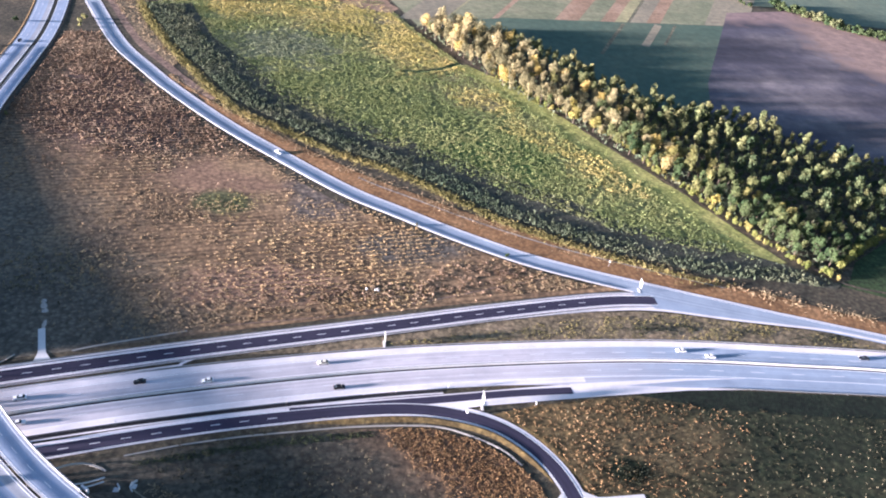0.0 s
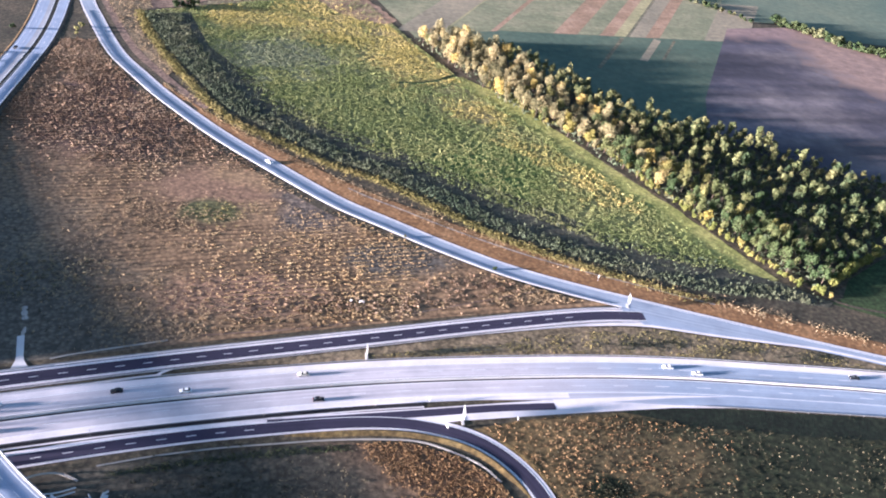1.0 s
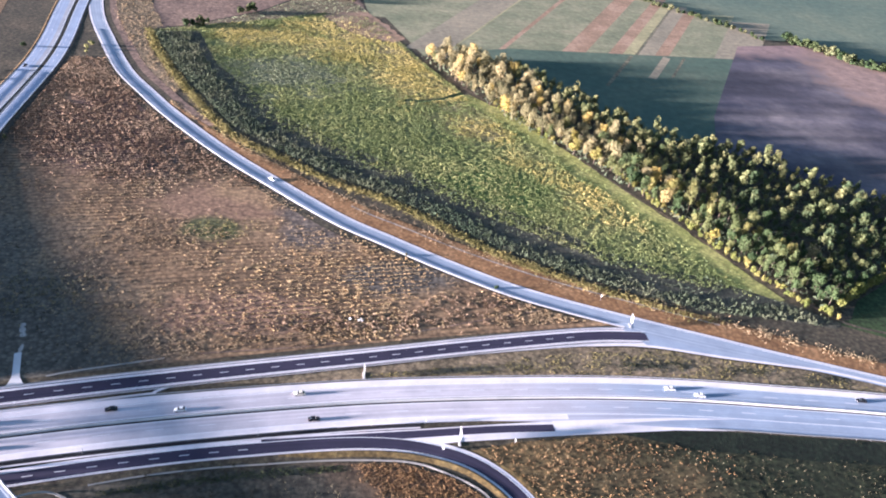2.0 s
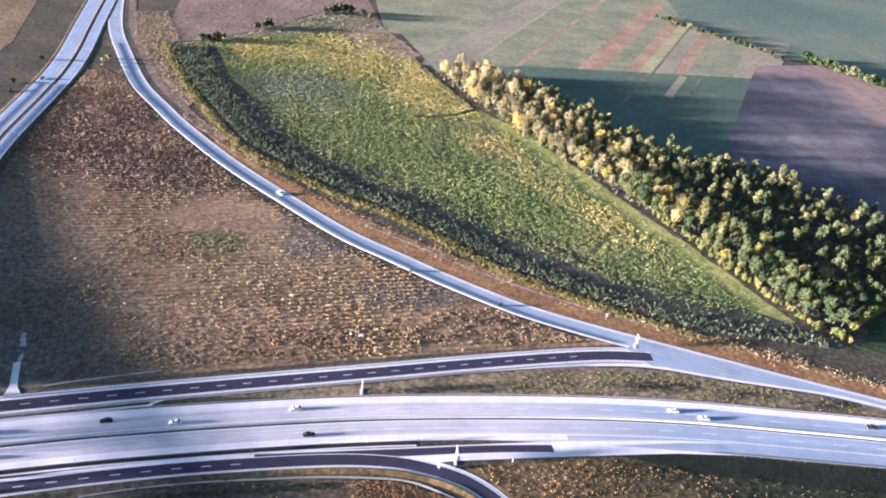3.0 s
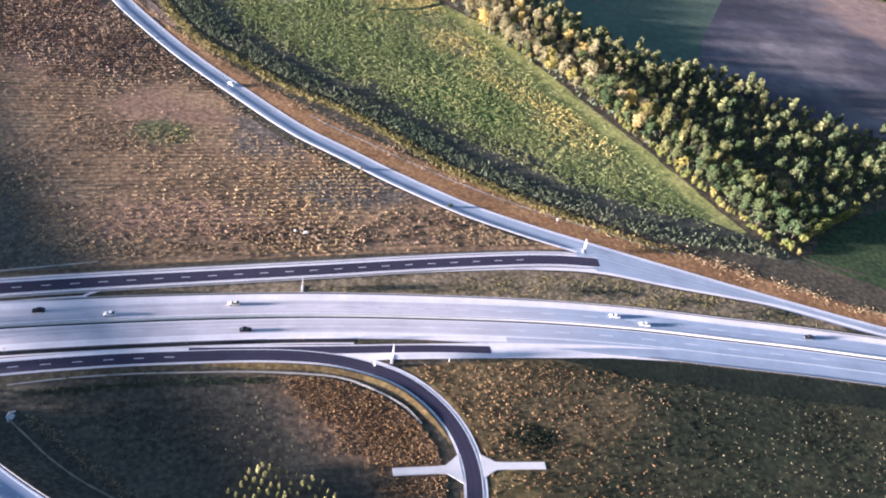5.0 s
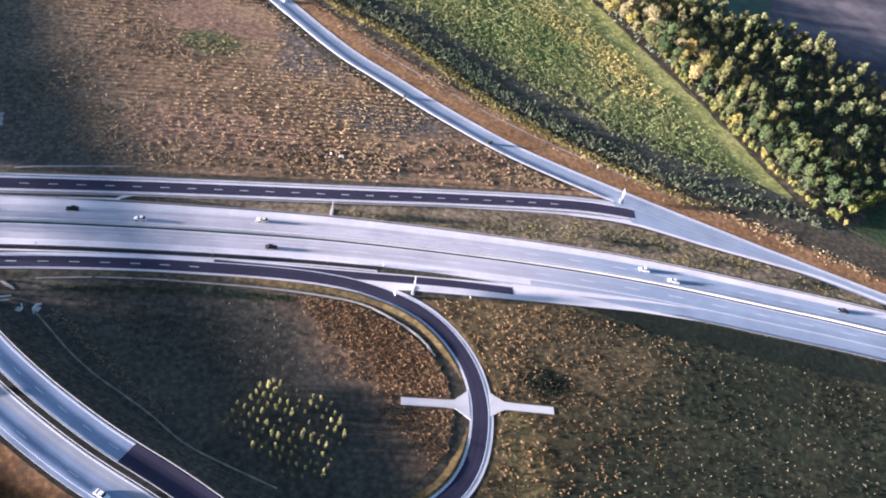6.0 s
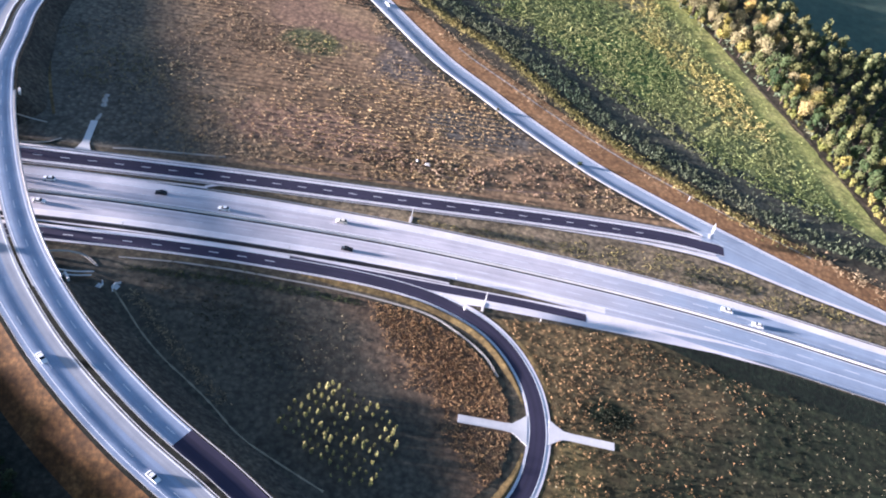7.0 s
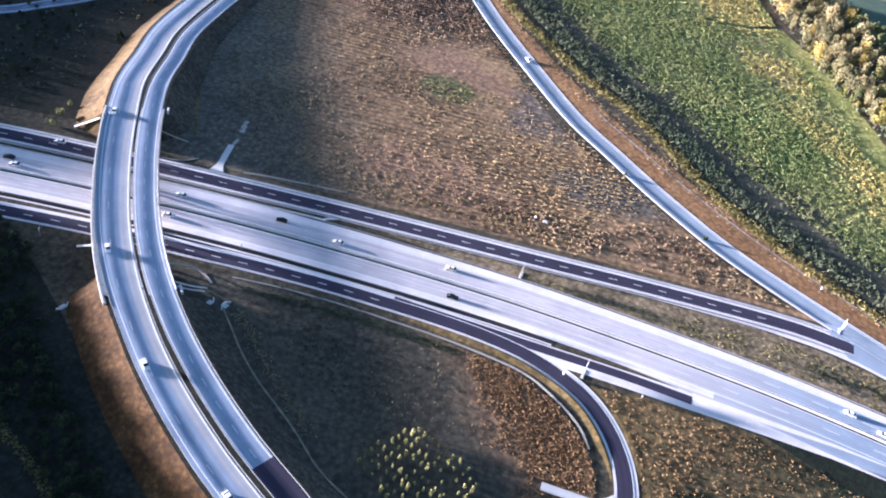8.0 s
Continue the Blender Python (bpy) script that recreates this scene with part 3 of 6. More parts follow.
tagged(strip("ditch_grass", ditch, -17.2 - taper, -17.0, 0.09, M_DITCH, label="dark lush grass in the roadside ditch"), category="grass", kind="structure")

# far fields
M_STRIPY = soil("strip_yellow", (0.26, 0.25, 0.13), (0.34, 0.31, 0.16), (0.42, 0.37, 0.20), 0.02, 0.2, (0.95, 9.0), fade=0.5, clump=None)
M_STRIPD = soil("strip_grey", (0.20, 0.18, 0.125), (0.27, 0.235, 0.16), (0.33, 0.28, 0.185), 0.012, 0.2, (0.95, 9.0), fade=0.5, clump=None)
M_EDGE = soil("field_edge", (0.10, 0.10, 0.07), (0.15, 0.14, 0.09), (0.22, 0.19, 0.12), 0.05, 0.3)
field("field_strip", [(80, 715), (66, 716), (60, 1100), (700, 1150), (900, 1150), (560, 800), (420, 735), (383, 655), (176, 650), (100, 625)], M_STRIPG, 0.05, "pale green grass strip fields")
x = 92.0
for w, mt, lab in ((36, M_STRIPD, "grey-brown stubble strip"), (2, M_STRIPY, "thin pale balk"), (36, M_STRIPG, "pale green strip"), (5, M_STRIPB, "narrow brown track strip"), (48, M_STRIPG, "pale green strip"), (21, M_STRIPB, "brown harvested strip"), (20, M_STRIPG, "pale green strip"), (13, M_STRIPB, "brown harvested strip"), (11, M_STRIPY, "yellowing strip"), (3, M_EDGE, "dark strip edge"), (15, M_STRIPD, "grey-brown stubble strip"), (13, M_STRIPB, "brown harvested strip"), (42, M_STRIPG, "pale green strip"), (42, M_STRIPD, "grey-brown stubble strip")):
    top = float(np.interp(x, [92, 300, 420], [1000, 790, 735]))
    k = 0.64 * (top - 650)
    low = 640 if x < 170 else 651
    j = 0.64 * (low - 650)
    field("field_strip", [(x + j, low), (x + w + j, low), (x + w + k, top), (x + k, top)], mt, 0.08, lab + " between narrow fields")
    x += w
# darker green than the strips north of it
field("field_green", [(130, 640), (176, 652), (383, 655), (300, 525), (290, 480), (230, 490), (180, 560)], M_FIELDG, 0.09, "smooth darker green ground behind the wood")
for a, b, w, mt, lab in (((282, 650), (236, 580), 1.6, M_EDGE, "dark balk between green plots"), ((314, 650), (281, 600), 3.2, M_STRIPD, "brown balk between green plots"), ((330, 650), (300, 604), 1.2, M_EDGE, "dark balk between green plots")):
    tagged(strip("field_balk", curve([a, b], 20.0), -w, w, 0.105, mt, label=lab), category="field", kind="structure")
field("field_ploughed", [(400, 690), (302, 530), (280, 480), (300, 440), (380, 400), (520, 560), (620, 640), (513, 668), (466, 702)], M_PLOWSHADE, 0.10, "ploughed mauve brown field with the wood shadow in its colour")
field("field_far", [(430, 715), (470, 712), (520, 672), (700, 640), (1500, 900), (1500, 2200), (500, 1600), (380, 820)], M_FARG, 0.07, "distant green fields beyond the hedge")
field("field_fallow", [(-110, 655), (-27, 690), (28, 719), (66, 716), (50, 900), (-110, 900)], M_FALLOW, 0.05, "brown fallow field beyond the crop")
MARGIN = [(-107, 647), (-86, 660), (-64, 678), (-25, 711), (8, 754), (41, 767), (60, 744), (66, 722), (28, 716), (-27, 687), (-62, 672), (-90, 655)]
field("field_margin", jagged(MARGIN, 5.0, 1.5), M_WEDGE, 0.085, "rough weedy margin beyond the crop", "grass")
tagged(strip("ditch_line", curve([(-107, 648), (-86, 661.5), (-64, 679.5), (-25, 712), (8, 755), (41, 768)], 4.0), -1.0, 1.0, 0.1, M_RANKSHADE, label="dark overgrown ditch beside the fallow field"), category="ditch", kind="structure")
SCRUBLAND = jagged([(-142, 729), (-116, 735), (-98, 663), (-108, 645), (-102, 614), (-74, 544), (-78, 534), (-101, 581), (-129, 659)], 5.0, 2.0)
field("scrub_verge", SCRUBLAND, M_WEDGE, 0.075, "rough tan scrub between the road and the crop", "grass")
BAREPATCH = jagged([(24, 711), (45, 722), (66, 727), (80, 690), (90, 662), (79, 651), (58, 660), (43, 676)], 4.0, 2.5)
field("bare_patch", BAREPATCH, M_STRIPB, 0.11, "bare tan earth at the end of the crop", "soil")
field("field_fallow", [(-330, 560), (-222, 570), (-212, 640), (-225, 800), (-330, 800)], M_DRY, 0.05, "brown fallow field beyond the flyover road")


# ---- roads ----
def dashes(parent, line, off, z, first, last, length=3.4, period=10.0, width=0.28, name="lane_dash"):
    """Short painted lines, each its own piece."""
    path = np.c_[shifted(line, off), heights(line, z)]
    s = lengths(path)
    bm = bmesh.new()
    box(bm, -length / 2, length / 2, -width / 2, width / 2, 0.0, 0.012)
    me = bpy.data.meshes.new(name)
    bm.to_mesh(me)
    bm.free()
    me.materials.append(M_WORNPAINT)
    for c in np.arange(0, s[-1], period):
        p = np.array([np.interp(c, s, path[:, k]) for k in range(3)])
        q = np.array([np.interp(c + 1, s, path[:, k]) for k in range(3)])
        if first <= p[0] <= last and 90 < p[1] < 640:
            ob = new(name, me)
            ob.parent = parent
            ob.matrix_local = pose(*p, 0, 0, math.degrees(math.atan2(q[1] - p[1], q[0] - p[0])))


def painted(parent, line, off, z, width=0.25):
    strip("edge_line", line, off - width / 2, off + width / 2, z, M_PAINT, parent, "white painted edge line")


NCW = tagged(strip("road_motorway_north", MEDIAN, 1.0, 12.4, 0.22, M_ROAD, label="worn pale two-lane motorway carriageway"), category="road", kind="structure")
half_s = np.interp(MEDIAN[:, 0], [20, 60, 100, 140], [-12.0, -12.0, -14.0, -16.0])
SCW = tagged(strip("road_motorway_south", MEDIAN, half_s, -1.0, 0.22, M_ROAD, label="worn pale motorway carriageway with a merging lane"), category="road", kind="structure")
painted(NCW, MEDIAN, 1.5, 0.245)
painted(NCW, MEDIAN, 9.0, 0.245)
painted(SCW, MEDIAN, -1.5, 0.245)
painted(SCW, MEDIAN, -9.2, 0.245)
dashes(NCW, MEDIAN, 5.2, 0.235, -200, 240, 6, 18)
dashes(SCW, MEDIAN, -5.4, 0.235, -200, 240, 6, 18)
strip("hard_shoulder", MEDIAN, 9.3, 12.6, 0.232, M_SHOULDER, NCW, "bleached hard shoulder")
west_m = MEDIAN[MEDIAN[:, 0] < 100]
strip("hard_shoulder", west_m, -12.2, -9.5, 0.232, M_SHOULDER, SCW, "bleached hard shoulder")
tagged(strip("median_strip", MEDIAN, -1.0, 1.0, 0.20, M_SHOULDER, label="pale narrow central reserve"), category="median", kind="structure")
# near-black strips drawn in place of the shade beside the barrier
tagged(strip("median_shade_strip", MEDIAN, 0.36, 1.2, 0.225, M_DARKSTRIP, label="dark strip standing for barrier shade on the central reserve"), category="gutter", kind="structure")
tagged(strip("median_shade_strip", MEDIAN, -1.2, -0.36, 0.225, M_DARKSTRIP, label="dark strip standing for barrier shade on the central reserve"), category="gutter", kind="structure")

NR = tagged(strip("road_ramp_north", NRAMP, -3.4, 3.4, 0.24, M_DARK, label="new dark asphalt slip road with dashes"), category="road", kind="structure")
tagged(strip("shoulder_ramp_north", NRAMP, np.interp(NRAMP[:, 0], [70, 150], [-5.4, -7.4]), 5.9, 0.18, M_SHOULDER, label="pale paved shoulder of the slip road"), category="shoulder", kind="structure")
strip("gutter", NRAMP, 4.4, 4.75, 0.20, M_DARKSTRIP, NR, "thin dark line along the road edge")
strip("gutter", NRAMP, -4.55, -4.2, 0.20, M_DARKSTRIP, NR, "thin dark line along the road edge")
painted(NR, NRAMP, 3.2, 0.265)
painted(NR, NRAMP, -3.2, 0.265)
dashes(NR, NRAMP, 0.0, 0.255, -200, 116)

SR = tagged(strip("road_ramp_south", SRAMP, -3.0, 3.0, 0.24, M_DARK, label="new dark asphalt ramp curling into a loop"), category="road", kind="structure")
tagged(strip("shoulder_ramp_south", SRAMP, -3.5, 4.4, 0.18, M_SHOULDER, label="pale paved shoulder of the loop ramp"), category="shoulder", kind="structure")
painted(SR, SRAMP, 2.8, 0.265)
painted(SR, SRAMP, -2.8, 0.265)
dashes(SR, SRAMP, 0.0, 0.255, -200, -20)
AUX = curve([(-20, 221.5), (10, 222.3), (37, 223), (66, 223.8), (91, 223.4)])
tagged(strip("road_merge_lane", AUX, -1.9, 1.9, 0.245, M_DARK, label="new dark asphalt merging lane"), category="road", kind="structure")
field("paved_gore", [(10, 220.5), (37, 222), (66, 222), (95, 226.5), (125, 224), (172, 217.2), (140, 219.4), (100, 219.2), (52, 218.2), (40, 217)], M_SHOULDER, 0.20, "pale paved wedge between ramp and motorway", "pavement")
field("paved_gore", [(-20, 224.5), (37, 225.5), (70, 226.5), (100, 227.2), (100, 224.5), (60, 224), (0, 222.5)], M_SHOULDER, 0.205, "pale paved wedge beside the merging lane", "pavement")

field("paved_junction", [(141, 283.8), (149, 271.0), (157, 268.8), (181, 262.2), (205, 256.4), (228, 250.4), (236, 248.5), (205, 264), (190, 270), (166, 281), (150, 286)], M_ROAD, 0.235, "pale asphalt where the slip roads join", "pavement")
field("paved_taper", [(91, 227.2), (91, 224.0), (118, 224.4), (142, 224.9), (170, 224.0), (142, 226.3), (118, 226.8)], M_SHOULDER, 0.242, "bleached white taper where the merging lane joins", "pavement")
wn_r = NRAMP[NRAMP[:, 0] < -58]
tagged(strip("shoulder_strip", wn_r, -8.2, -7.0, 0.18, M_SHOULDER, label="pale paved strip between slip road and motorway"), category="shoulder", kind="structure")
tagged(strip("shoulder_strip", curve([(-60, 250.2), (-57.5, 251.8), (-54, 253.6)], 1.5), -0.6, 0.6, 0.185, M_SHOULDER, label="pale paved strip joining the slip road"), category="shoulder", kind="structure")
gut = MEDIAN[(MEDIAN[:, 0] > -230) & (MEDIAN[:, 0] < 40)]
tagged(strip("gutter_strip", gut, -14.0, -12.4, 0.16, M_DARKSTRIP, label="dark drainage strip beside the motorway"), category="gutter", kind="structure")
tagged(strip("shoulder_strip", gut, -15.0, -14.3, 0.17, M_SHOULDER, label="thin pale concrete kerb strip"), category="shoulder", kind="structure")
WEDGE = [(-40, 254.5), (26, 262), (65, 267.3), (106, 271.3), (140, 270.4), (157, 267.6), (181, 260.8), (205, 255), (228, 248.8), (252, 239), (252, 234), (236, 237), (197, 243), (151, 249.5), (105, 253), (42, 254.6), (-5, 253.2)]
field("grass_wedge", WEDGE, M_WEDGE, 0.08, "dry olive grass between slip road and motorway", "grass")
cn_n = np.interp(CONNECT[:, 0], [120, 160, 184, 207, 240], [4.5, 4.4, 3.7, 2.6, 2.4])
cn_s = np.interp(CONNECT[:, 0], [140, 165, 185, 205, 228, 300], [-4.6, -6.5, -7.6, -6.4, -4.2, -4.0])
CN = tagged(strip("road_connector", CONNECT, cn_s, cn_n, 0.25, M_CONNECT, label="worn pale curving slip road"), category="road", kind="structure")
strip("hard_shoulder", CONNECT, cn_n - 0.25, cn_n + 0.75, 0.262, M_SHOULDER, CN, "bleached shoulder")
wc = CONNECT[CONNECT[:, 0] < 146]
strip("hard_shoulder", wc, -5.5, -4.4, 0.262, M_SHOULDER, CN, "bleached shoulder")
strip("hard_shoulder", curve([(120, 272.2), (138, 271.9), (150, 270.4), (157, 268.8), (181, 262.0), (205, 256.2), (228, 250.2), (262, 236), (300, 221)]), -0.4, 1.1, 0.264, M_SHOULDER, CN, "bleached shoulder")
painted(CN, CONNECT, cn_n - 0.9, 0.275)

# a further slip road beyond the flyover
# darker than the connector's asphalt, with the shadow over it in the colour
M_FARPAVE = paving("blue_asphalt_shaded", (0.15, 0.17, 0.235), 0.15)
FARRAMP = curve([(-420, 205), (-330, 258), (-285, 290), (-255, 315.5), (-244, 329.5), (-231, 348), (-222, 372), (-218, 420)])
FR = tagged(strip("road_ramp_far", FARRAMP, -2.6, 2.6, 0.22, M_FARPAVE, label="bluish worn slip road beyond the flyover"), category="road", kind="structure")
tagged(strip("shoulder_ramp_far", FARRAMP, -3.9, 3.9, 0.18, M_OVER, label="grey paved shoulder of the far slip road"), category="shoulder", kind="structure")
painted(FR, FARRAMP, 2.3, 0.245)
painted(FR, FARRAMP, -2.3, 0.245)
dashes(FR, FARRAMP, 0.0, 0.235, -300, -215)
ROADS.append((FARRAMP, 5.0))

# flyover road on its bank
OW = tagged(strip("road_flyover_west", OVER, OVER_W, -OVER_I, OVER_Z, M_OVER, label="worn pale flyover carriageway, three lanes wide"), category="road", kind="structure")
cut = int(np.argmin(np.hypot(OVER[:, 0] + 31.5, OVER[:, 1] - 132.3)))
OE = tagged(strip("road_flyover_east", OVER[: cut + 1], OVER_I[: cut + 1], 8.6, OVER_Z[: cut + 1], M_OVER, label="worn pale flyover carriageway with lane dashes"), category="road", kind="structure")
tagged(strip("road_flyover_dark", OVER[cut:], OVER_I[cut:], 8.6, OVER_Z[cut:], M_DARK, label="freshly laid dark asphalt of the flyover carriageway"), category="road", kind="structure")
painted(OW, OVER, OVER_W + 1.3, OVER_Z + 0.02)
painted(OW, OVER, -OVER_I - 0.5, OVER_Z + 0.02)
painted(OE, OVER[: cut + 1], OVER_I[: cut + 1] + 0.4, OVER_Z[: cut + 1] + 0.02)
painted(OE, OVER[: cut + 1], 8.0, OVER_Z[: cut + 1] + 0.02)
dashes(OE, OVER[: cut + 1], 4.5, OVER_Z[: cut + 1] + 0.015, -300, 60, 3.6, 10)
dashes(OW, OVER, -7.9, OVER_Z + 0.015, -300, 60, 4, 20)
strip("hard_shoulder", OVER, -OVER_I - 3.4, -OVER_I - 0.02, OVER_Z + 0.01, M_EDGEPAVE, OW, "bleached inner strip")

# bank under the flyover road: open where the bridge spans the motorway
sO = lengths(OVER)
iN = int(np.argmin(np.hypot(OVER[:, 0] + 148, OVER[:, 1] - 259)))
iS = int(np.argmin(np.hypot(OVER[:, 0] + 100, OVER[:, 1] - 189)))


def bank(name, a, b, sealed, label):
    """Earth bank from station a to b, which slopes down at the end that faces the bridge."""
    line, z = OVER[a : b + 1], OVER_Z[a : b + 1]
    s, n = sO[a : b + 1], normals(OVER)[a : b + 1]
    gate = s[-1] if sealed == "end" else s[0]
    crest = z * np.clip(np.abs(s - gate) / 9.0, 0.02, 1) - 0.08
    if sealed == "start":  # this end lies askew to the bridge
        west = z * np.clip((s - gate) / 9.0, 0.02, 1) - 0.08
        east = z * np.clip((s - gate - 14.0) / 9.0, 0.02, 1) - 0.08
    else:
        west = east = crest
    verts = []
    for k in range(len(line)):
        w, v = west[k] * 1.5 + 0.3, east[k] * 1.25 + 0.3
        r = 0.40 + 0.13 * noise.noise((s[k] / 11, 0.3, 2.0)) + 0.06 * noise.noise((s[k] / 3, 1.3, 2.0))
        e = OVER_W[a + k] - 1.6
        for o, h in ((e - w, 0.0), (e - w * r, west[k] * (1 - r)), (e, west[k]), (0.0, crest[k]), (9.9, east[k]), (10.2 + v * 0.5, east[k] * 0.53), (10.2 + v, 0.0)):
            verts.append((line[k, 0] + n[k, 0] * o, line[k, 1] + n[k, 1] * o, max(h, 0.0) + 0.02))
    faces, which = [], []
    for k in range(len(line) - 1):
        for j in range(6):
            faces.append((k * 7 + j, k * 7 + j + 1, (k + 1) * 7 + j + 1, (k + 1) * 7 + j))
            # west face takes the sunlit tone, crest near black, east face shaded grey
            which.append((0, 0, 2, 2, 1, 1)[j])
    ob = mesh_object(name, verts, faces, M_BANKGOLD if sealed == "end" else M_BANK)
    ob.data.materials.append(M_BANKSHADED)
    ob.data.materials.append(M_RANKSHADE)
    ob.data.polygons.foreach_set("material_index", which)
    return tagged(ob, label, "bank", kind="structure")


bank("bank_north", 0, iN, "end", "earth bank carrying the flyover road, west face toned sunlit gold")
bank("bank_south", iS - 2, len(OVER) - 1, "start", "earth bank carrying the flyover road, bare west face toned sunlit orange")

# bridge
bridge = tagged(empty("flyover_bridge"), "concrete flyover bridge across the motorway", "bridge")
seg = slice(iN - 3, iS + 4)
bl, bz = OVER[seg], OVER_Z[seg]
sweep("deck", bl, [(-14.0, -0.06), (-14.0, -0.35), (-12.0, -0.85), (-1.2, -0.85), (-0.45, -0.06)], bz, M_CONCRETE, bridge, "grey concrete deck")
sweep("deck", bl, [(0.45, -0.06), (1.2, -0.85), (8.4, -0.85), (9.8, -0.35), (9.8, -0.06)], bz, M_CONCRETE, bridge, "grey concrete deck")
for o in (-13.7, 9.5):
    sweep("parapet", bl, [(-0.25, -0.06), (0.25, -0.06), (0.2, 0.4), (-0.2, 0.4)], bz, M_CONCRETE, bridge, "pale concrete parapet", off=o)
for frac in (0.2, 0.4, 0.62, 0.82):
    k = int(len(bl) * frac)
    p, nn = bl[k], normals(bl)[k]
    for o in (-10.5, -4.5, 3.0, 7.5):
        bm = bmesh.new()
        rod(bm, (p[0] + nn[0] * o, p[1] + nn[1] * o, 0.0), (p[0] + nn[0] * o, p[1] + nn[1] * o, bz[k] - 0.8), 0.6, 0.6, 14)
        part("pier", bm, M_CONCRETE, bridge)
for k in (0, len(bl) - 1):
    p, nn = bl[k], normals(bl)[k]
    ang = math.degrees(math.atan2(nn[1], nn[0]))
    for o in (11.0,):
        bm = bmesh.new()
        box(bm, -0.4, 0.4, -1.6, 1.6, -1.6, 0.1, 0.06)
        w = part("wing_wall", bm, M_CONC, bridge, "white concrete wing wall")
        w.matrix_local = pose(p[0] + nn[0] * o, p[1] + nn[1] * o, bz[k], 0, 0, ang)


# ---- rails ----
def guardrail(line, off, z, a, b, label="galvanised steel crash barrier on posts", spacing=6.0):
    """Beam on posts along a line between stations a and b (metres along it)."""
    s = lengths(line)
    keep = (s >= a) & (s <= b)
    base = shifted(line, off)[keep]
    h = heights(line, z)[keep]
    rail = tagged(empty("crash_barrier"), label, "guardrail")
    sweep("beam", base, [(-0.06, 0.42), (0.06, 0.46), (0.10, 0.56), (0.03, 0.62), (0.10, 0.70), (0.06, 0.80), (-0.06, 0.84)], h, M_STEEL, rail)
    ss = lengths(base)
    for c in np.arange(1.0, ss[-1], spacing):
        p = [float(np.interp(c, ss, base[:, k])) for k in range(2)]
        ob = new("post", POST)
        ob.parent = rail
        ob.matrix_local = pose(p[0], p[1], float(np.interp(c, ss, h)))
    return rail


bm = bmesh.new()
box(bm, -0.07, 0.07, -0.05, 0.05, -0.05, 0.78)
POST = bpy.data.meshes.new("post")
bm.to_mesh(POST)
bm.free()
POST.materials.append(M_STEEL)


def stations(line, x0, x1):
    s = lengths(line)
    ok = s[(line[:, 0] >= x0) & (line[:, 0] <= x1)]
    return ok.min(), ok.max()


ma, mb = stations(MEDIAN, -230, 270)
mid = lengths(MEDIAN)
tagged(sweep("median_barrier", MEDIAN[(mid >= ma) & (mid <= mb)], [(-0.34, -0.02), (0.34, -0.02), (0.32, 0.22), (0.2, 0.5), (0.18, 0.82), (-0.18, 0.82), (-0.2, 0.5), (-0.32, 0.22)], 0.2, M_CONC), "pale cast concrete barrier along the central reserve", "barrier")
guardrail(MEDIAN, 12.9, 0.1, ma, mb)
guardrail(MEDIAN, -16.6, 0.1, *stations(MEDIAN, 150, 270))
guardrail(MEDIAN, -12.7, 0.1, *stations(MEDIAN, -230, 10))
na, nb = stations(NRAMP, -230, 140)
guardrail(NRAMP, 5.2, 0.18, na, nb)
guardrail(NRAMP, -5.6, 0.18, na, nb)
guardrail(SRAMP, 4.2, 0.18, *stations(SRAMP[: len(SRAMP) // 2 + 30], -230, 20))
ca = stations(CONNECT, -140, 270)[0]
strip("gutter", CONNECT, cn_n + 0.75, cn_n + 1.15, 0.2, M_DARKSTRIP, CN, "thin dark line along the road edge")
guardrail(CONNECT, -5.8, 0.2, ca, stations(CONNECT, -140, 138)[1])
oa = sO[np.argmin(np.abs(OVER[:, 1] - 560))]
ob_ = sO[np.argmin(np.hypot(OVER[:, 0] - 10, OVER[:, 1] - 104))]
guardrail(OVER, OVER_W - 0.3, OVER_Z, oa, ob_)
guardrail(OVER, -OVER_I + 0.3, OVER_Z, oa, ob_)
guardrail(OVER, OVER_I - 0.3, OVER_Z, oa, ob_)
guardrail(OVER, 8.95, OVER_Z, oa, ob_)

# ---- trees ----
def crown_points(r, h, lobes, count, seed):
    g = np.random.default_rng(seed)
    ctr = g.normal(0, 1, (lobes, 3))
    ctr /= np.linalg.norm(ctr, axis=1)[:, None]
    ctr *= g.uniform(0.25, 0.72, (lobes, 1))
    rad = g.uniform(0.30, 0.5, lobes)
    which = g.integers(0, lobes, count)
    d = g.normal(0, 1, (count, 3))
    d /= np.linalg.norm(d, axis=1)[:, None]
    p = ctr[which] + d * (rad[which] * g.uniform(0.75, 1.08, count))[:, None]
    return p * np.array([r, r, h / 2]), d


def crown_mesh(name, r, h, base, mat, lobes=12, count=520, leaf_size=0.9, seed=1):
    p, d = crown_points(r, h, lobes, count, seed)
    g = np.random.default_rng(seed + 100)
    p[:, 2] += base + h / 2
    d = d + g.normal(0, 0.45, d.shape)
    d /= np.linalg.norm(d, axis=1)[:, None]
    u = np.cross(d, g.normal(0, 1, d.shape))
    u /= np.linalg.norm(u, axis=1)[:, None]
    w = np.cross(d, u)
    k = leaf_size * g.uniform(0.5, 1.0, (count, 1))
    a, b, c, e = p - u * k, p + w * k * 0.6, p + u * k, p - w * k * 0.6
    v = np.stack([a, b, c, a, c, e], 1).reshape(-1, 3)
    return triangles(name, v, mat)


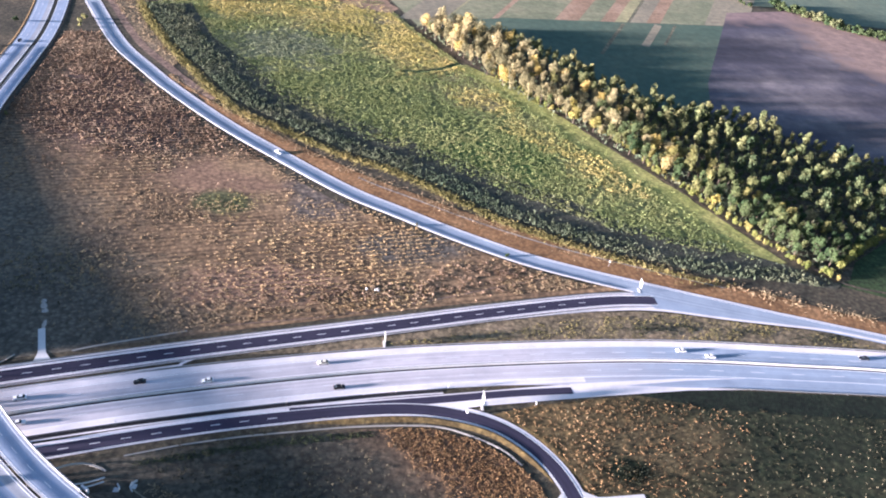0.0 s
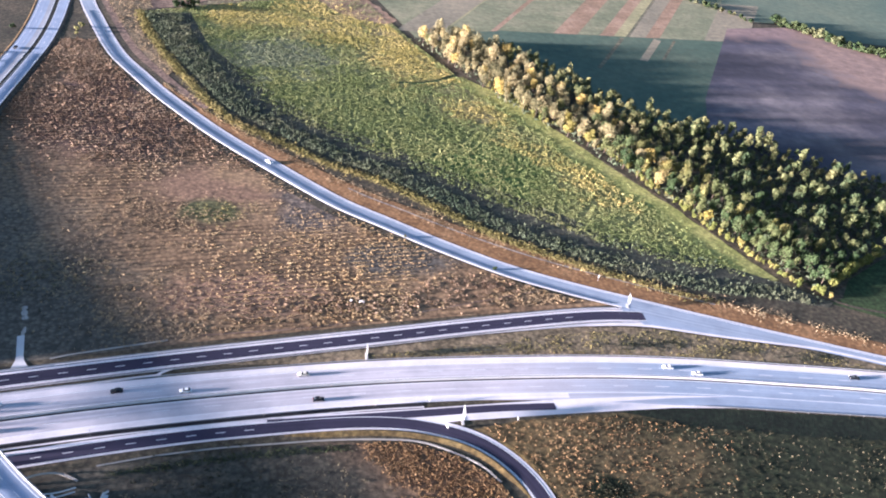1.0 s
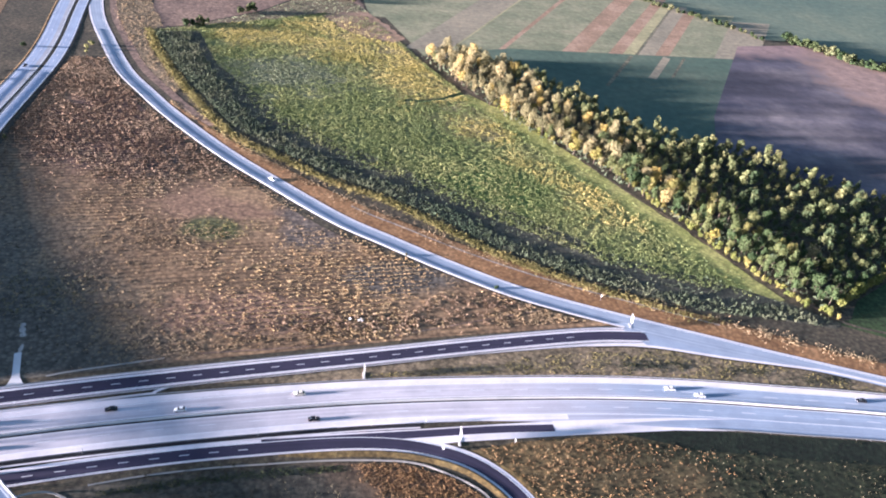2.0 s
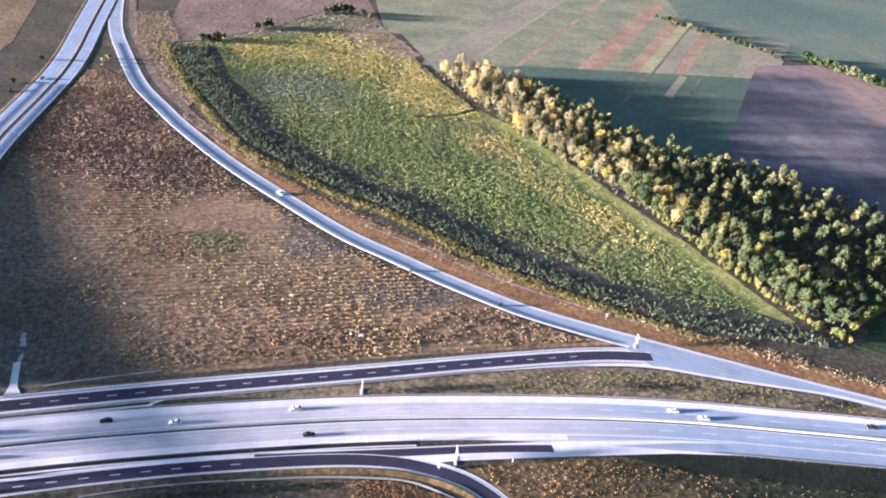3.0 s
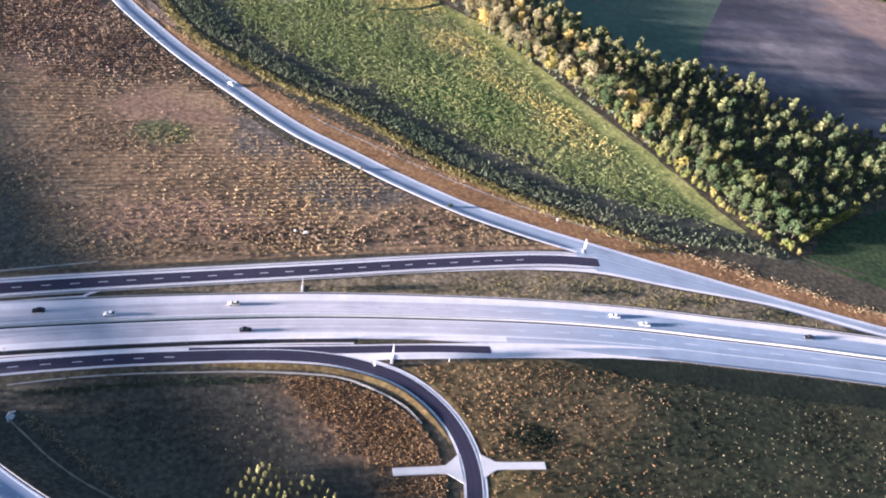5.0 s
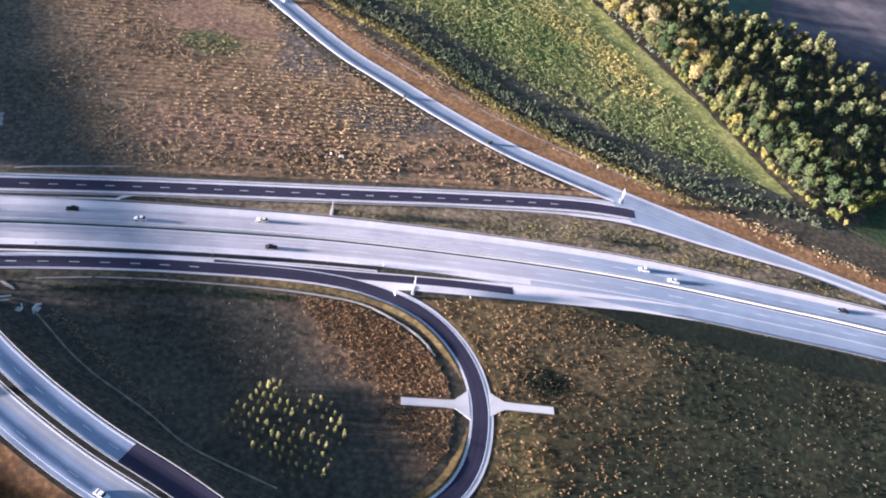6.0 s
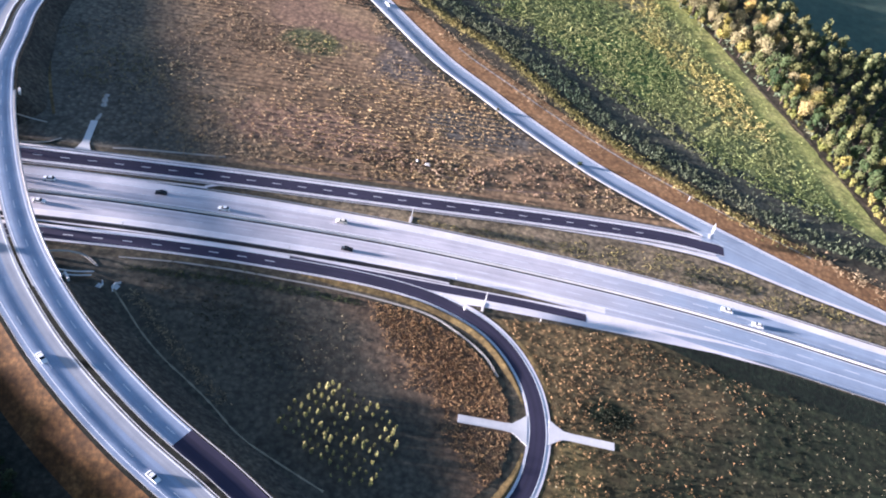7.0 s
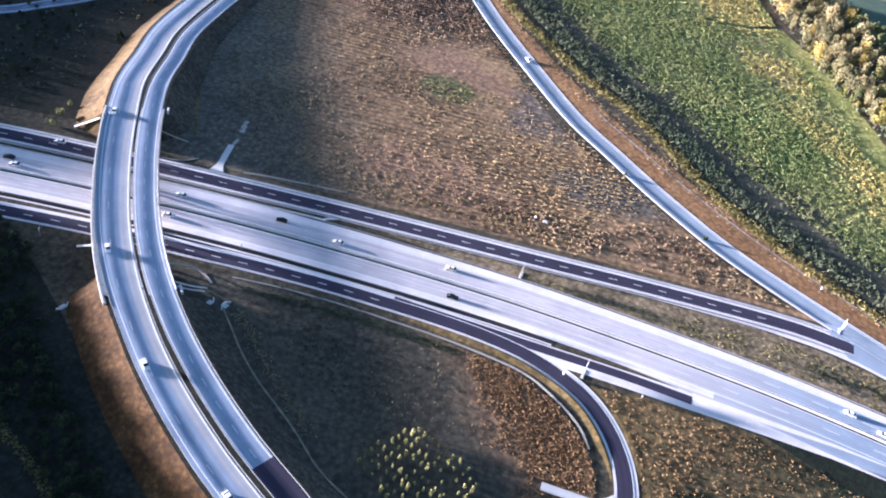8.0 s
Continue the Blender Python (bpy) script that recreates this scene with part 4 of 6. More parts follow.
def trunk_mesh(name, h, r, seed):
    g = random.Random(seed)
    bm = bmesh.new()
    rod(bm, (0, 0, 0), (g.uniform(-0.2, 0.2), g.uniform(-0.2, 0.2), h * 0.6), r, r * 0.55, 7)
    for _ in range(4):
        z = h * g.uniform(0.28, 0.55)
        a = g.uniform(0, 6.28)
        rod(bm, (0, 0, z), (math.cos(a) * h * 0.2, math.sin(a) * h * 0.2, z + h * 0.28), r * 0.4, r * 0.12, 5)
    me = bpy.data.meshes.new(name)
    bm.to_mesh(me)
    bm.free()
    me.materials.append(M_BARK)
    return me


def tree(name, kind, m, label, category="tree", group=""):
    t = tagged(empty(name), label, category, group)
    for nm, me in (("trunk", kind[0]), ("crown", kind[1])):
        ob = new(nm, me)
        ob.parent = t
    t.matrix_world = m
    return t


KINDS = []
for k in range(7):
    hh = (13, 15, 12, 17, 14, 10, 15)[k]
    rr = (3.7, 4.2, 3.9, 3.4, 4.5, 3.4, 3.9)[k]
    KINDS.append((trunk_mesh("trunk", hh, 0.28, k), crown_mesh("crown", rr * 0.92, hh * 0.78, hh * 0.14, M_LEAF, 11 + k % 4, 900, 0.5, 10 + k)))

TAN_KINDS = [(KINDS[k][0], crown_mesh("crown", (3.9, 4.4, 3.6)[k], (11, 12.5, 13.5)[k], 1.8, M_LEAFTAN, 12, 900, 0.5, 20 + k)) for k in range(3)]
SHADED_KINDS = [(KINDS[k][0], crown_mesh("crown", 3.3, 8 + k, 2.5, M_LEAFSHADE, 11, 900, 0.5, 30 + k)) for k in range(3)]
DEEP = [crown_mesh("crown", (3.7, 4.2, 3.9, 3.4, 4.5)[k] * 0.9, (9, 10, 8.5, 11, 9.5)[k], 3.5, M_LEAF, 11, 400, 0.78, 50 + k) for k in range(5)]
FOREST = [(98, 622), (124, 556), (146, 500), (176, 452), (195, 414), (211, 378), (221, 356), (233, 330), (244, 305), (256, 290), (268, 304), (300, 321), (345, 345), (420, 372), (400, 385), (356, 410), (325, 437), (313, 451), (277, 468), (246, 481), (233, 502), (213, 527), (189, 564), (164, 590), (134, 620)]
spots = []
for p in scatter(FOREST, 12000, False):
    if all((p[0] - q[0]) ** 2 + (p[1] - q[1]) ** 2 > (5.1 if p[1] < 440 else 5.7) ** 2 for q in spots):
        spots.append(tuple(p))
# those nearest the open field are things of their own, the rest is the depth of the wood
edge = curve([(98, 622), (146, 500), (206, 377), (243, 304), (275, 262)], 6)
spots.sort(key=lambda p: float(near_line(np.array([p]), edge)[0]))
g = random.Random(5)
rest, rest_dark = [], []
for k, (x, y) in enumerate(spots):
    kind = KINDS[g.randrange(7)]
    # southern crowns deeper in the wood more often take the shaded copy
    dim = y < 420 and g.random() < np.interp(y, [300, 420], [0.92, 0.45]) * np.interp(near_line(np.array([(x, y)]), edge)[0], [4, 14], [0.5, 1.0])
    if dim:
        kind = SHADED_KINDS[g.randrange(3)]
    elif g.random() < np.interp(y, [400, 455, 520], [0.12, 0.6, 0.9]):
        kind = TAN_KINDS[g.randrange(3)]
    deep = float(near_line(np.array([(x, y)]), edge)[0]) > 38 and y < 440
    sc = g.uniform(0.45, 0.66) if deep and g.random() < 0.72 else g.uniform(0.7, 1.14) * float(np.interp(y, [470, 500, 545, 570], [1.0, 0.95, 1.0, 1.2]))
    m = pose(x, y, 0, g.uniform(-3, 3), g.uniform(-3, 3), g.uniform(0, 360)) @ Matrix.Diagonal((sc, sc, sc * g.uniform(0.85, 1.15), 1))
    if k < 270:
        tree("tree", kind, m, "broadleaf tree with a full green to yellow crown in the wood", group="trees of the wood")
    else:
        crown = DEEP[g.randrange(5)]
        co = np.empty(len(crown.vertices) * 3, np.float32)
        crown.vertices.foreach_get("co", co)
        mm = np.array(m)
        (rest_dark if dim else rest).append(co.reshape(-1, 3) @ mm[:3, :3].T + mm[:3, 3])
if rest:
    tagged(new("woodland", triangles("woodland", np.concatenate(rest), M_LEAFW)), "dense broadleaf wood, green with yellow tops", "woodland", kind="stuff")
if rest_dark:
    tagged(new("woodland", triangles("woodland", np.concatenate(rest_dark), M_LEAFWSHADE)), "dense green stand within the wood, leaves coloured as shaded", "woodland", kind="stuff")
under = scatter(FOREST, 9000, False)
field("meadow_clearing", [(250, 286), (262, 288), (275, 303), (305, 320), (430, 372), (480, 250), (300, 258)], M_CLEARING, 0.06, "dark green clearing beside the wood", "meadow")
bush_line = curve([(140, 540), (163, 488), (184, 470), (193, 446), (204, 408), (214, 384), (221, 360), (230, 341), (237, 322), (245, 306), (258, 291)], 2.4)
edge_kinds = [(trunk_mesh("trunk", 2.6, 0.09, 70 + k), crown_mesh("crown", 1.7 + 0.25 * k, 3.4 + 0.7 * k, 0.1, M_EDGEBUSH, 9, 260, 0.42, 75 + k)) for k in range(3)]
for x, y in bush_line[:, :2]:
    sc = g.uniform(0.6, 1.25)
    tree("edge_bush", edge_kinds[g.randrange(3)], pose(x - 3.2 + g.gauss(0, 1.3), y - 1.6 + g.gauss(0, 1.3), 0, 0, 0, g.uniform(0, 360)) @ Matrix.Diagonal((sc, sc, sc, 1)), "yellow-green bush along the edge of the wood", "bush", "bushes along the wood")
for x, y in curve([(262, 298), (283, 311), (304, 323)], 4.2)[:, :2]:
    sc = g.uniform(1.4, 2.0)
    tree("row_tree", edge_kinds[g.randrange(3)], pose(x, y, 0, 0, 0, g.uniform(0, 360)) @ Matrix.Diagonal((sc, sc, sc, 1)), "low yellow-green tree in a row beside the clearing", "tree", "row of low trees")
# path strip whose dark colour includes the shade line under the trees
tagged(strip("field_path", curve([(112, 573), (150, 505), (168, 465), (189.5, 412), (207, 375), (220.5, 340), (234, 319), (255, 285), (283, 272)]), 1.2, 2.9, 0.095, M_PATHSHADE, label="earth path darkened by painted tree shade, between crop and wood"), category="path", kind="structure")
tufts("undergrowth", under, rng.uniform(2.0, 4.0, len(under)), 1.0, M_CORN, "dark undergrowth beneath the wood", "undergrowth", 0.0, 4)
# a second wood west of the flyover, out of view, added so that its long shadow lies over the low ground there
west = scatter([(-330, -40), (-130, -40), (-150, 50), (-188, 112), (-228, 165), (-255, 195), (-340, 165), (-340, 0)], 1500, False)
shade_wood = []
far_crowns = [crown_mesh("crown", 5.0, 14.0 + k, 0.2, M_LEAFW, 10, 170, 3.2, 130 + k) for k in range(3)]
front = curve([(-96, 20), (-110, 60), (-131, 98), (-153, 119), (-188, 139), (-212, 154), (-243, 178), (-252, 194)], 2.6)
north_wood = scatter([(-385, 214), (-345, 204), (-334, 230), (-340, 430), (-385, 430)], 900, False)
verge_w = NRAMP[(NRAMP[:, 0] > -440) & (NRAMP[:, 0] < -270)]
front = np.r_[front, shifted(verge_w, 12.0), shifted(verge_w, 17.0), curve([(-340, 206), (-334, 250), (-337, 330), (-342, 430)], 3.0)]
for x, y in np.r_[west[:380], north_wood[:170], front[:, :2]]:
    me, sc = far_crowns[g.randrange(3)], g.uniform(0.92, 1.08)
    co = np.empty(len(me.vertices) * 3, np.float32)
    me.vertices.foreach_get("co", co)
    shade_wood.append(co.reshape(-1, 3) * sc + np.array([x, y, 0]))
tagged(new("woodland", triangles("woodland", np.concatenate(shade_wood), M_LEAFW)), "unseen broadleaf wood added west of the flyover for its shadow", "woodland", kind="stuff")

# ---- crops and weeds ----
low = curve([(-108, 652), (-99, 615), (-90, 588), (-82, 565), (-45, 480), (-11, 443), (19, 414), (41, 399), (71, 369), (90, 348), (121, 324), (149, 307), (184, 289), (225, 283)], 1.0)
pts = scatter(MAIZE, 90000)[:30000]
reach = np.interp(pts[:, 0], [-60, 0, 60, 130, 220], [30, 22, 19, 18, 17]) + (lumps(pts, 5.0, 8) - 0.5) * 10
keep = (near_line(pts, low) < reach) & (rng.uniform(0, 1, len(pts)) < np.interp(pts[:, 0], [70, 150], [1.0, 0.8]))
pts = np.r_[pts[keep], pts[~keep][:700]][:17000]
tufts("maize", pts, rng.uniform(0.8, 1.3, len(pts)), 2.0, M_CORN, "dark green standing maize", "maize", 0.1, 5)
pts = np.repeat(low[:, :2], 18, 0) + rng.normal(0, 1.9, (len(low) * 18, 2)) + np.array([1.5, 1.5])
pts = pts[rng.uniform(130, 200, len(pts)) > pts[:, 0]]
tufts("dry_grass", pts, rng.uniform(0.7, 1.4, len(pts)), 0.9, M_GOLDLEAF, "dry yellow grass along the maize", "grass", 0.12, 4)
k = rng.integers(0, len(verge), 9000)
o = v_in[k] + (v_out - v_in)[k] * np.clip(rng.normal(0.88, 0.16, len(k)), 0.3, 1.2)
pts = verge[k, :2] + vn[k] * o[:, None] + rng.normal(0, 1.6, (len(k), 2))
pts = pts[(lumps(pts, 6.0, 9) > rng.uniform(0.3, 0.8, len(pts))) & (near_line(pts, CONNECT) > 7.5)]
tufts("verge_weeds", pts, rng.uniform(0.4, 0.95, len(pts)), 0.5, M_STRAW, "dry straw weeds over the bare earth bank", "weeds", 0.15, 4)
pts = scatter(CROP, 330000, False)
pts = pts[~inside(pts, GRASSPATH) & ~(inside(pts, BAREPATCH) & (rng.uniform(0, 1, len(pts)) < 0.75))]
off_maize = near_line(pts, low) - np.interp(pts[:, 0], [-60, 0, 60, 130, 220], [30, 22, 19, 18, 17])
pts = pts[~inside(pts, MAIZE) | (off_maize > rng.uniform(6, 17, len(pts)))]
dens = lumps(pts, 1.0, 16) * 0.5 + lumps(pts, 4.0, 3.5) * 0.7
pts = pts[dens > rng.uniform(0.35, 0.8, len(pts))][:56000]
to_edge = np.interp(pts[:, 1], [302, 338, 371, 411, 463, 521, 550, 622, 688, 712], [232, 218, 205, 186.5, 165, 139, 118, 94, 76, 66]) - pts[:, 0]
ripe = np.maximum.reduce([k * np.exp(-((near_line(pts, curve(c, 6.0)) / w) ** 2)) for c, w, k in (([(-40, 655), (8, 645), (66, 612), (98, 556)], 30, 1.0), ([(20, 680), (70, 650), (95, 590)], 30, 1.0), ([(112, 505), (136, 460), (156, 428), (178, 378)], 20, 0.7))])
keep = (to_edge > rng.uniform(8, 14, len(pts))) | (pts[:, 1] > 540) | (rng.uniform(0, 1, len(pts)) < 0.06)
pts, to_edge, ripe = pts[keep], to_edge[keep], ripe[keep]
yellow = (to_edge > 4) & (ripe * 1.1 + (lumps(pts, 6.0, 28) - 0.5) * 1.1 + (lumps(pts, 2.0, 6) - 0.5) * 0.8 > rng.uniform(0.42, 0.92, len(pts)))
pale = ~yellow & (np.hypot((pts[:, 0] + 10) / 40, (pts[:, 1] - 578) / 30) + (lumps(pts, 3.0, 9) - 0.5) * 1.4 < rng.uniform(0.5, 1.1, len(pts)))
green = ~yellow & ~pale
tufts("crop_plants", pts[green], rng.uniform(0.7, 1.4, int(green.sum())), 0.45, M_CROPLEAF, "low leafy green crop", "crop", 0.08, 4)
tufts("crop_plants", pts[yellow], rng.uniform(0.6, 1.4, int(yellow.sum())), 0.45, M_CROPYEL, "low leafy crop turning yellow", "crop", 0.08, 5)
weeds = scatter(SCRUBLAND, 6000)[:1500]
tufts("verge_weeds", weeds, rng.uniform(0.6, 1.3, len(weeds)), 0.6, M_STRAW, "dry straw weeds over the scrubby verge", "weeds", 0.08, 4)
weeds = scatter(MARGIN, 4000)[:1500]
tufts("margin_weeds", weeds, rng.uniform(0.7, 1.6, len(weeds)), 0.7, M_CROPPALE, "grey-green weeds on the rough field margin", "weeds", 0.09, 4)
tufts("crop_plants", pts[pale], rng.uniform(0.7, 1.5, int(pale.sum())), 0.3, M_CROPPALE, "thin pale grey-green crop", "crop", 0.08, 4)
pts = scatter(TRIANGLE, 160000)
zone = np.hypot((pts[:, 0] - 10) / 75, (pts[:, 1] - 325) / 52)
u = pts[:, 1] - pts[:, 0] * 0.10
snap = (np.round(u / 3.2) - u / 3.2) * 3.2
rows_on = ((zone < rng.uniform(0.6, 1.3, len(pts))) | (pts[:, 1] > 385)) & (rng.uniform(0, 1, len(pts)) < 0.8)
pts[rows_on, 1] += snap[rows_on] + rng.normal(0, 0.32, int(rows_on.sum()))
dens = 0.86 + (lumps(pts, 2.0, 45) - 0.5) * 1.5 + (lumps(pts, 5.0, 9) - 0.5) * 1.0 + np.where(rows_on, 0.12, 0) + np.interp(pts[:, 1], [400, 470], [0, 0.15])
pts = pts[dens > rng.uniform(0.55, 1.2, len(pts))]
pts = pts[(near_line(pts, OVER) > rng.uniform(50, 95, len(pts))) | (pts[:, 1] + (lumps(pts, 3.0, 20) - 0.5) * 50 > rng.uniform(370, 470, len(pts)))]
bare = np.hypot((pts[:, 0] + 42) / 40, (pts[:, 1] - 395) / 30) + (lumps(pts, 8.0, 12) - 0.5) * 1.2
pts = pts[bare > rng.uniform(0.4, 1.2, len(pts))]
sparse = np.interp(pts[:, 0], [-30, 15], [0.5, 0.0]) * np.interp(pts[:, 1], [385, 425], [1.0, 0.0]) + np.interp(lumps(pts, 7.0, 20), [0.5, 0.75], [0.0, 0.3])
pts = pts[sparse < rng.uniform(0, 1, len(pts))]
pts = pts[rng.permutation(len(pts))][:34000]
golden = np.hypot((pts[:, 0] - 18) / 85, (pts[:, 1] - 322) / 55) + (lumps(pts, 4.0, 14) - 0.5) * 1.2 < rng.uniform(0.5, 1.1, len(pts))
golden_seen = golden & (rng.uniform(0, 1, len(pts)) < 0.65)
tufts("golden_weeds", pts[golden_seen], rng.uniform(0.45, 1.0, int(golden_seen.sum())), 0.6, M_GOLDSTRAW, "golden dry weeds standing in loose rows", "weeds", 0.07, 6)
pts = pts[~golden]
north = pts[:, 1] + (lumps(pts, 4.0, 30) - 0.5) * 70 > rng.uniform(385, 445, len(pts))
tufts("dead_brush", pts[north], rng.uniform(0.6, 1.7, int(north.sum())), 0.5, M_BRUSH, "mauve brown dead stalks in rough rows", "brush", 0.07, 5)
pts = pts[~north]
tufts("dry_weeds", pts, rng.uniform(0.4, 1.05, len(pts)), 0.45, M_STRAW, "dry straw-coloured weeds in rough rows", "weeds", 0.07, 6)
pts = np.c_[rng.normal(25, 24, 900), rng.normal(291, 3.5, 900)]
pts = np.r_[pts, np.c_[rng.normal(75, 14, 500), rng.normal(303, 4, 500)]]
pts = pts[inside(pts, TRIANGLE) & (lumps(pts, 3.0, 5) > 0.48)]
tufts("dead_brush", pts, rng.uniform(0.7, 1.6, len(pts)), 0.5, M_BRUSH, "pinkish dead brush strewn over the field corner", "brush", 0.07, 4)
pts = np.c_[rng.normal(-42, 10, 130), rng.normal(369, 6, 130)]
tufts("green_weeds", pts, rng.uniform(0.6, 1.2, len(pts)), 0.5, M_GOLDLEAF, "patch of olive green weeds in the dry field", "weeds", 0.07, 4)
pts = scatter(MEADOW, 120000)
pts = pts[(pts[:, 0] < 330) & (pts[:, 1] > 110)]
dens = lumps(pts, 7.0, 25) * 0.7 + lumps(pts, 9.0, 5) * 0.6
pale = pts[dens > rng.uniform(0.5, 1.1, len(pts))]
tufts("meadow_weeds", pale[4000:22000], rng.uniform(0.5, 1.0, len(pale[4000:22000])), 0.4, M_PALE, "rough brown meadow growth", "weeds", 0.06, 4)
gx, gy = np.meshgrid(np.arange(70, 300, 2.7), np.arange(100, 222, 2.5))
seeds = np.c_[gx.ravel(), gy.ravel()] @ np.array([[0.97, -0.24], [0.24, 0.97]]) + np.array([-40, 30]) + rng.normal(0, 0.42, (gx.size, 2))
seeds = seeds[inside(seeds, MEADOW)]
for line, half in ROADS:
    seeds = seeds[near_line(seeds, line) > half]
seeds = seeds[lumps(seeds, 8.0, 30) * 0.6 + lumps(seeds, 3.0, 8) * 0.5 > rng.uniform(0.25, 0.95, len(seeds))]
rust = scatter(MEADOW, 60000)
rust = rust[rust[:, 1] > 90]
rust = rust[np.interp(rust[:, 0] - 0.5 * (rust[:, 1] - 170), [80, 150], [0.95, 0.0]) * lumps(rust, 5.0, 12) * 1.6 > rng.uniform(0, 1, len(rust))][:7000]
tufts("rusty_weeds", rust, rng.uniform(0.5, 1.0, len(rust)), 0.5, M_RUSTW, "rusty dry weeds outside the ramp loop", "weeds", 0.06, 4)
tufts("seed_heads", seeds, rng.uniform(0.4, 0.85, len(seeds)), 0.9, M_SEED, "scattered pale seeding weeds over the meadow", "weeds", 0.06, 4)
pts = scatter(LOOPFIELD, 60000)
east = pts[:, 0] + (pts[:, 1] - 160) * 0.5
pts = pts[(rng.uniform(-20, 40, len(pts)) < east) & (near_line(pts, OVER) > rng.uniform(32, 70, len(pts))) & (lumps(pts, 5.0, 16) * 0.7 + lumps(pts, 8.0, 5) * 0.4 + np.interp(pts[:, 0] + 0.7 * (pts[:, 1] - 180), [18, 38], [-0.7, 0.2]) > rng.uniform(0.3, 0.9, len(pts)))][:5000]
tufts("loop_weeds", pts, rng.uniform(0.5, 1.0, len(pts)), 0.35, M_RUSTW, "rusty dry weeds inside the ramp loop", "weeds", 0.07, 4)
pts = scatter(WEDGE, 20000)
dens = lumps(pts, 15.0, 9)
pts = pts[dens > rng.uniform(0.3, 0.8, len(pts))][:2600]
tufts("wedge_grass", pts, rng.uniform(0.35, 0.8, len(pts)), 0.35, M_GOLDLEAF, "dry grass tufts between slip road and motorway", "grass", 0.08, 4)
# near-black tufts, thinning outwards, stand for the bank's soft shadow
for poly, count, lab in ((SHADEL, 5000, "dark tufts deepening the bank shade inside the ramp loop"), (SHADEW, 5000, "dark tufts deepening the shade at the foot of the bank")):
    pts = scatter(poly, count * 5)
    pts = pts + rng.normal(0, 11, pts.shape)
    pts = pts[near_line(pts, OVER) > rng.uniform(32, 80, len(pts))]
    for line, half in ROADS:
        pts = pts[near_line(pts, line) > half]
    tufts("shade_tufts", pts, rng.uniform(0.5, 1.1, len(pts)), 0.5, M_SCRUB, lab, "grass", 0.08, 4)


# pale weeds standing in the shade of the loop, and rank growth along its drains
pts = np.c_[rng.normal(-2, 17, 170), rng.normal(183, 11, 170)]
pts = pts[inside(pts, LOOPFIELD) & (pts[:, 0] < 30)]
tufts("pale_weeds", pts, rng.uniform(0.4, 0.75, len(pts)), 1.6, M_SEED, "scattered pale flowering weeds in the shaded loop", "weeds", 0.06, 4)
pts = np.repeat(curve([(-66, 192), (-54, 181), (-46, 174), (-36, 166), (-24, 157)], 1.0)[:, :2], 9, 0)
pts = pts + rng.normal(0, 1.3, pts.shape)
tufts("ditch_weeds", pts, rng.uniform(0.3, 0.75, len(pts)), 0.7, M_STRAW, "straggling dry weeds beside the stony ditch", "weeds", 0.07, 4)
pts = np.repeat(curve([(-72, 203.5), (-50, 206.3), (-30, 208), (-10, 209.2), (8, 209.4)], 1.0)[:, :2], 10, 0)
pts = pts + rng.normal(0, 1.0, pts.shape) - np.array([0, 1.5])
tufts("ditch_weeds", pts, rng.uniform(0.3, 0.8, len(pts)), 0.6, M_HEDGE, "olive weeds below the ramp drain", "weeds", 0.07, 4)
# thin weeds at the western end of the dry field
pts = np.c_[rng.normal(-134, 14, 700), rng.normal(325, 22, 700)]
pts = pts[inside(pts, TRIANGLE) & (lumps(pts, 2.0, 9) > rng.uniform(0.35, 0.65, len(pts))) & (near_line(pts, OVER) > 28)]
tufts("field_end_weeds", pts, rng.uniform(0.4, 1.0, len(pts)), 0.8, M_STRAW, "thin weeds at the western end of the dry field", "weeds", 0.07, 4)
pts = np.concatenate([np.c_[rng.normal(x, sx, n), rng.normal(y, sy, n)] for x, y, sx, sy, n in ((-129, 303, 7, 4, 80), (-118, 318, 11, 7, 190), (-144, 335, 6, 5, 60), (-103, 318, 9, 9, 130))])
tufts("field_end_weeds", pts[inside(pts, TRIANGLE)], rng.uniform(0.6, 1.3, int(inside(pts, TRIANGLE).sum())), 1.1, M_SEED, "pale seeding weeds standing in the shaded field end", "weeds", 0.07, 5)
pts = np.concatenate([np.c_[rng.normal(x, sx, n), rng.normal(y, sy, n)] for x, y, sx, sy, n in ((-19, 184, 11, 7, 110), (-4, 176, 8, 5, 60), (3, 195, 6, 4, 30), (-40, 175, 6, 5, 50))])
tufts("pale_weeds", pts[inside(pts, LOOPFIELD)], rng.uniform(0.3, 0.7, int(inside(pts, LOOPFIELD).sum())), 1.4, M_SEED, "small pale weeds dotted over the shaded loop", "weeds", 0.06, 4)
# specks of pale scrub beyond the flyover
pts = np.c_[rng.uniform(-262, -200, 420), rng.uniform(248, 345, 420)]
pts = pts[(lumps(pts, 4.0, 16) > rng.uniform(0.4, 0.7, len(pts))) & (near_line(pts, OVER) > 34) & (near_line(pts, FARRAMP) > 6)]
tufts("pale_scrub", pts, rng.uniform(0.6, 1.3, len(pts)), 1.1, M_CROPPALE, "pale grey-green scrub beyond the flyover", "scrub", 0.06, 5)

# lush dark patches in the wedge of grass
MEADOW_SHRUB = (100, 180)
LUSH = [(138, 258.5, 7, 150), (154, 257.5, 7, 130), (188, 252.5, 8, 150), (222, 246, 8, 150)]
lush = np.concatenate([np.c_[rng.normal(x, sx, n), rng.normal(y, 1.5, n) - 0.18 * (rng.normal(0, sx, n))] for x, y, sx, n in LUSH])
lush = np.r_[lush[inside(lush, WEDGE)], rng.normal(0, 1, (260, 2)) * np.array([3.2, 2.2]) + np.array(MEADOW_SHRUB)]
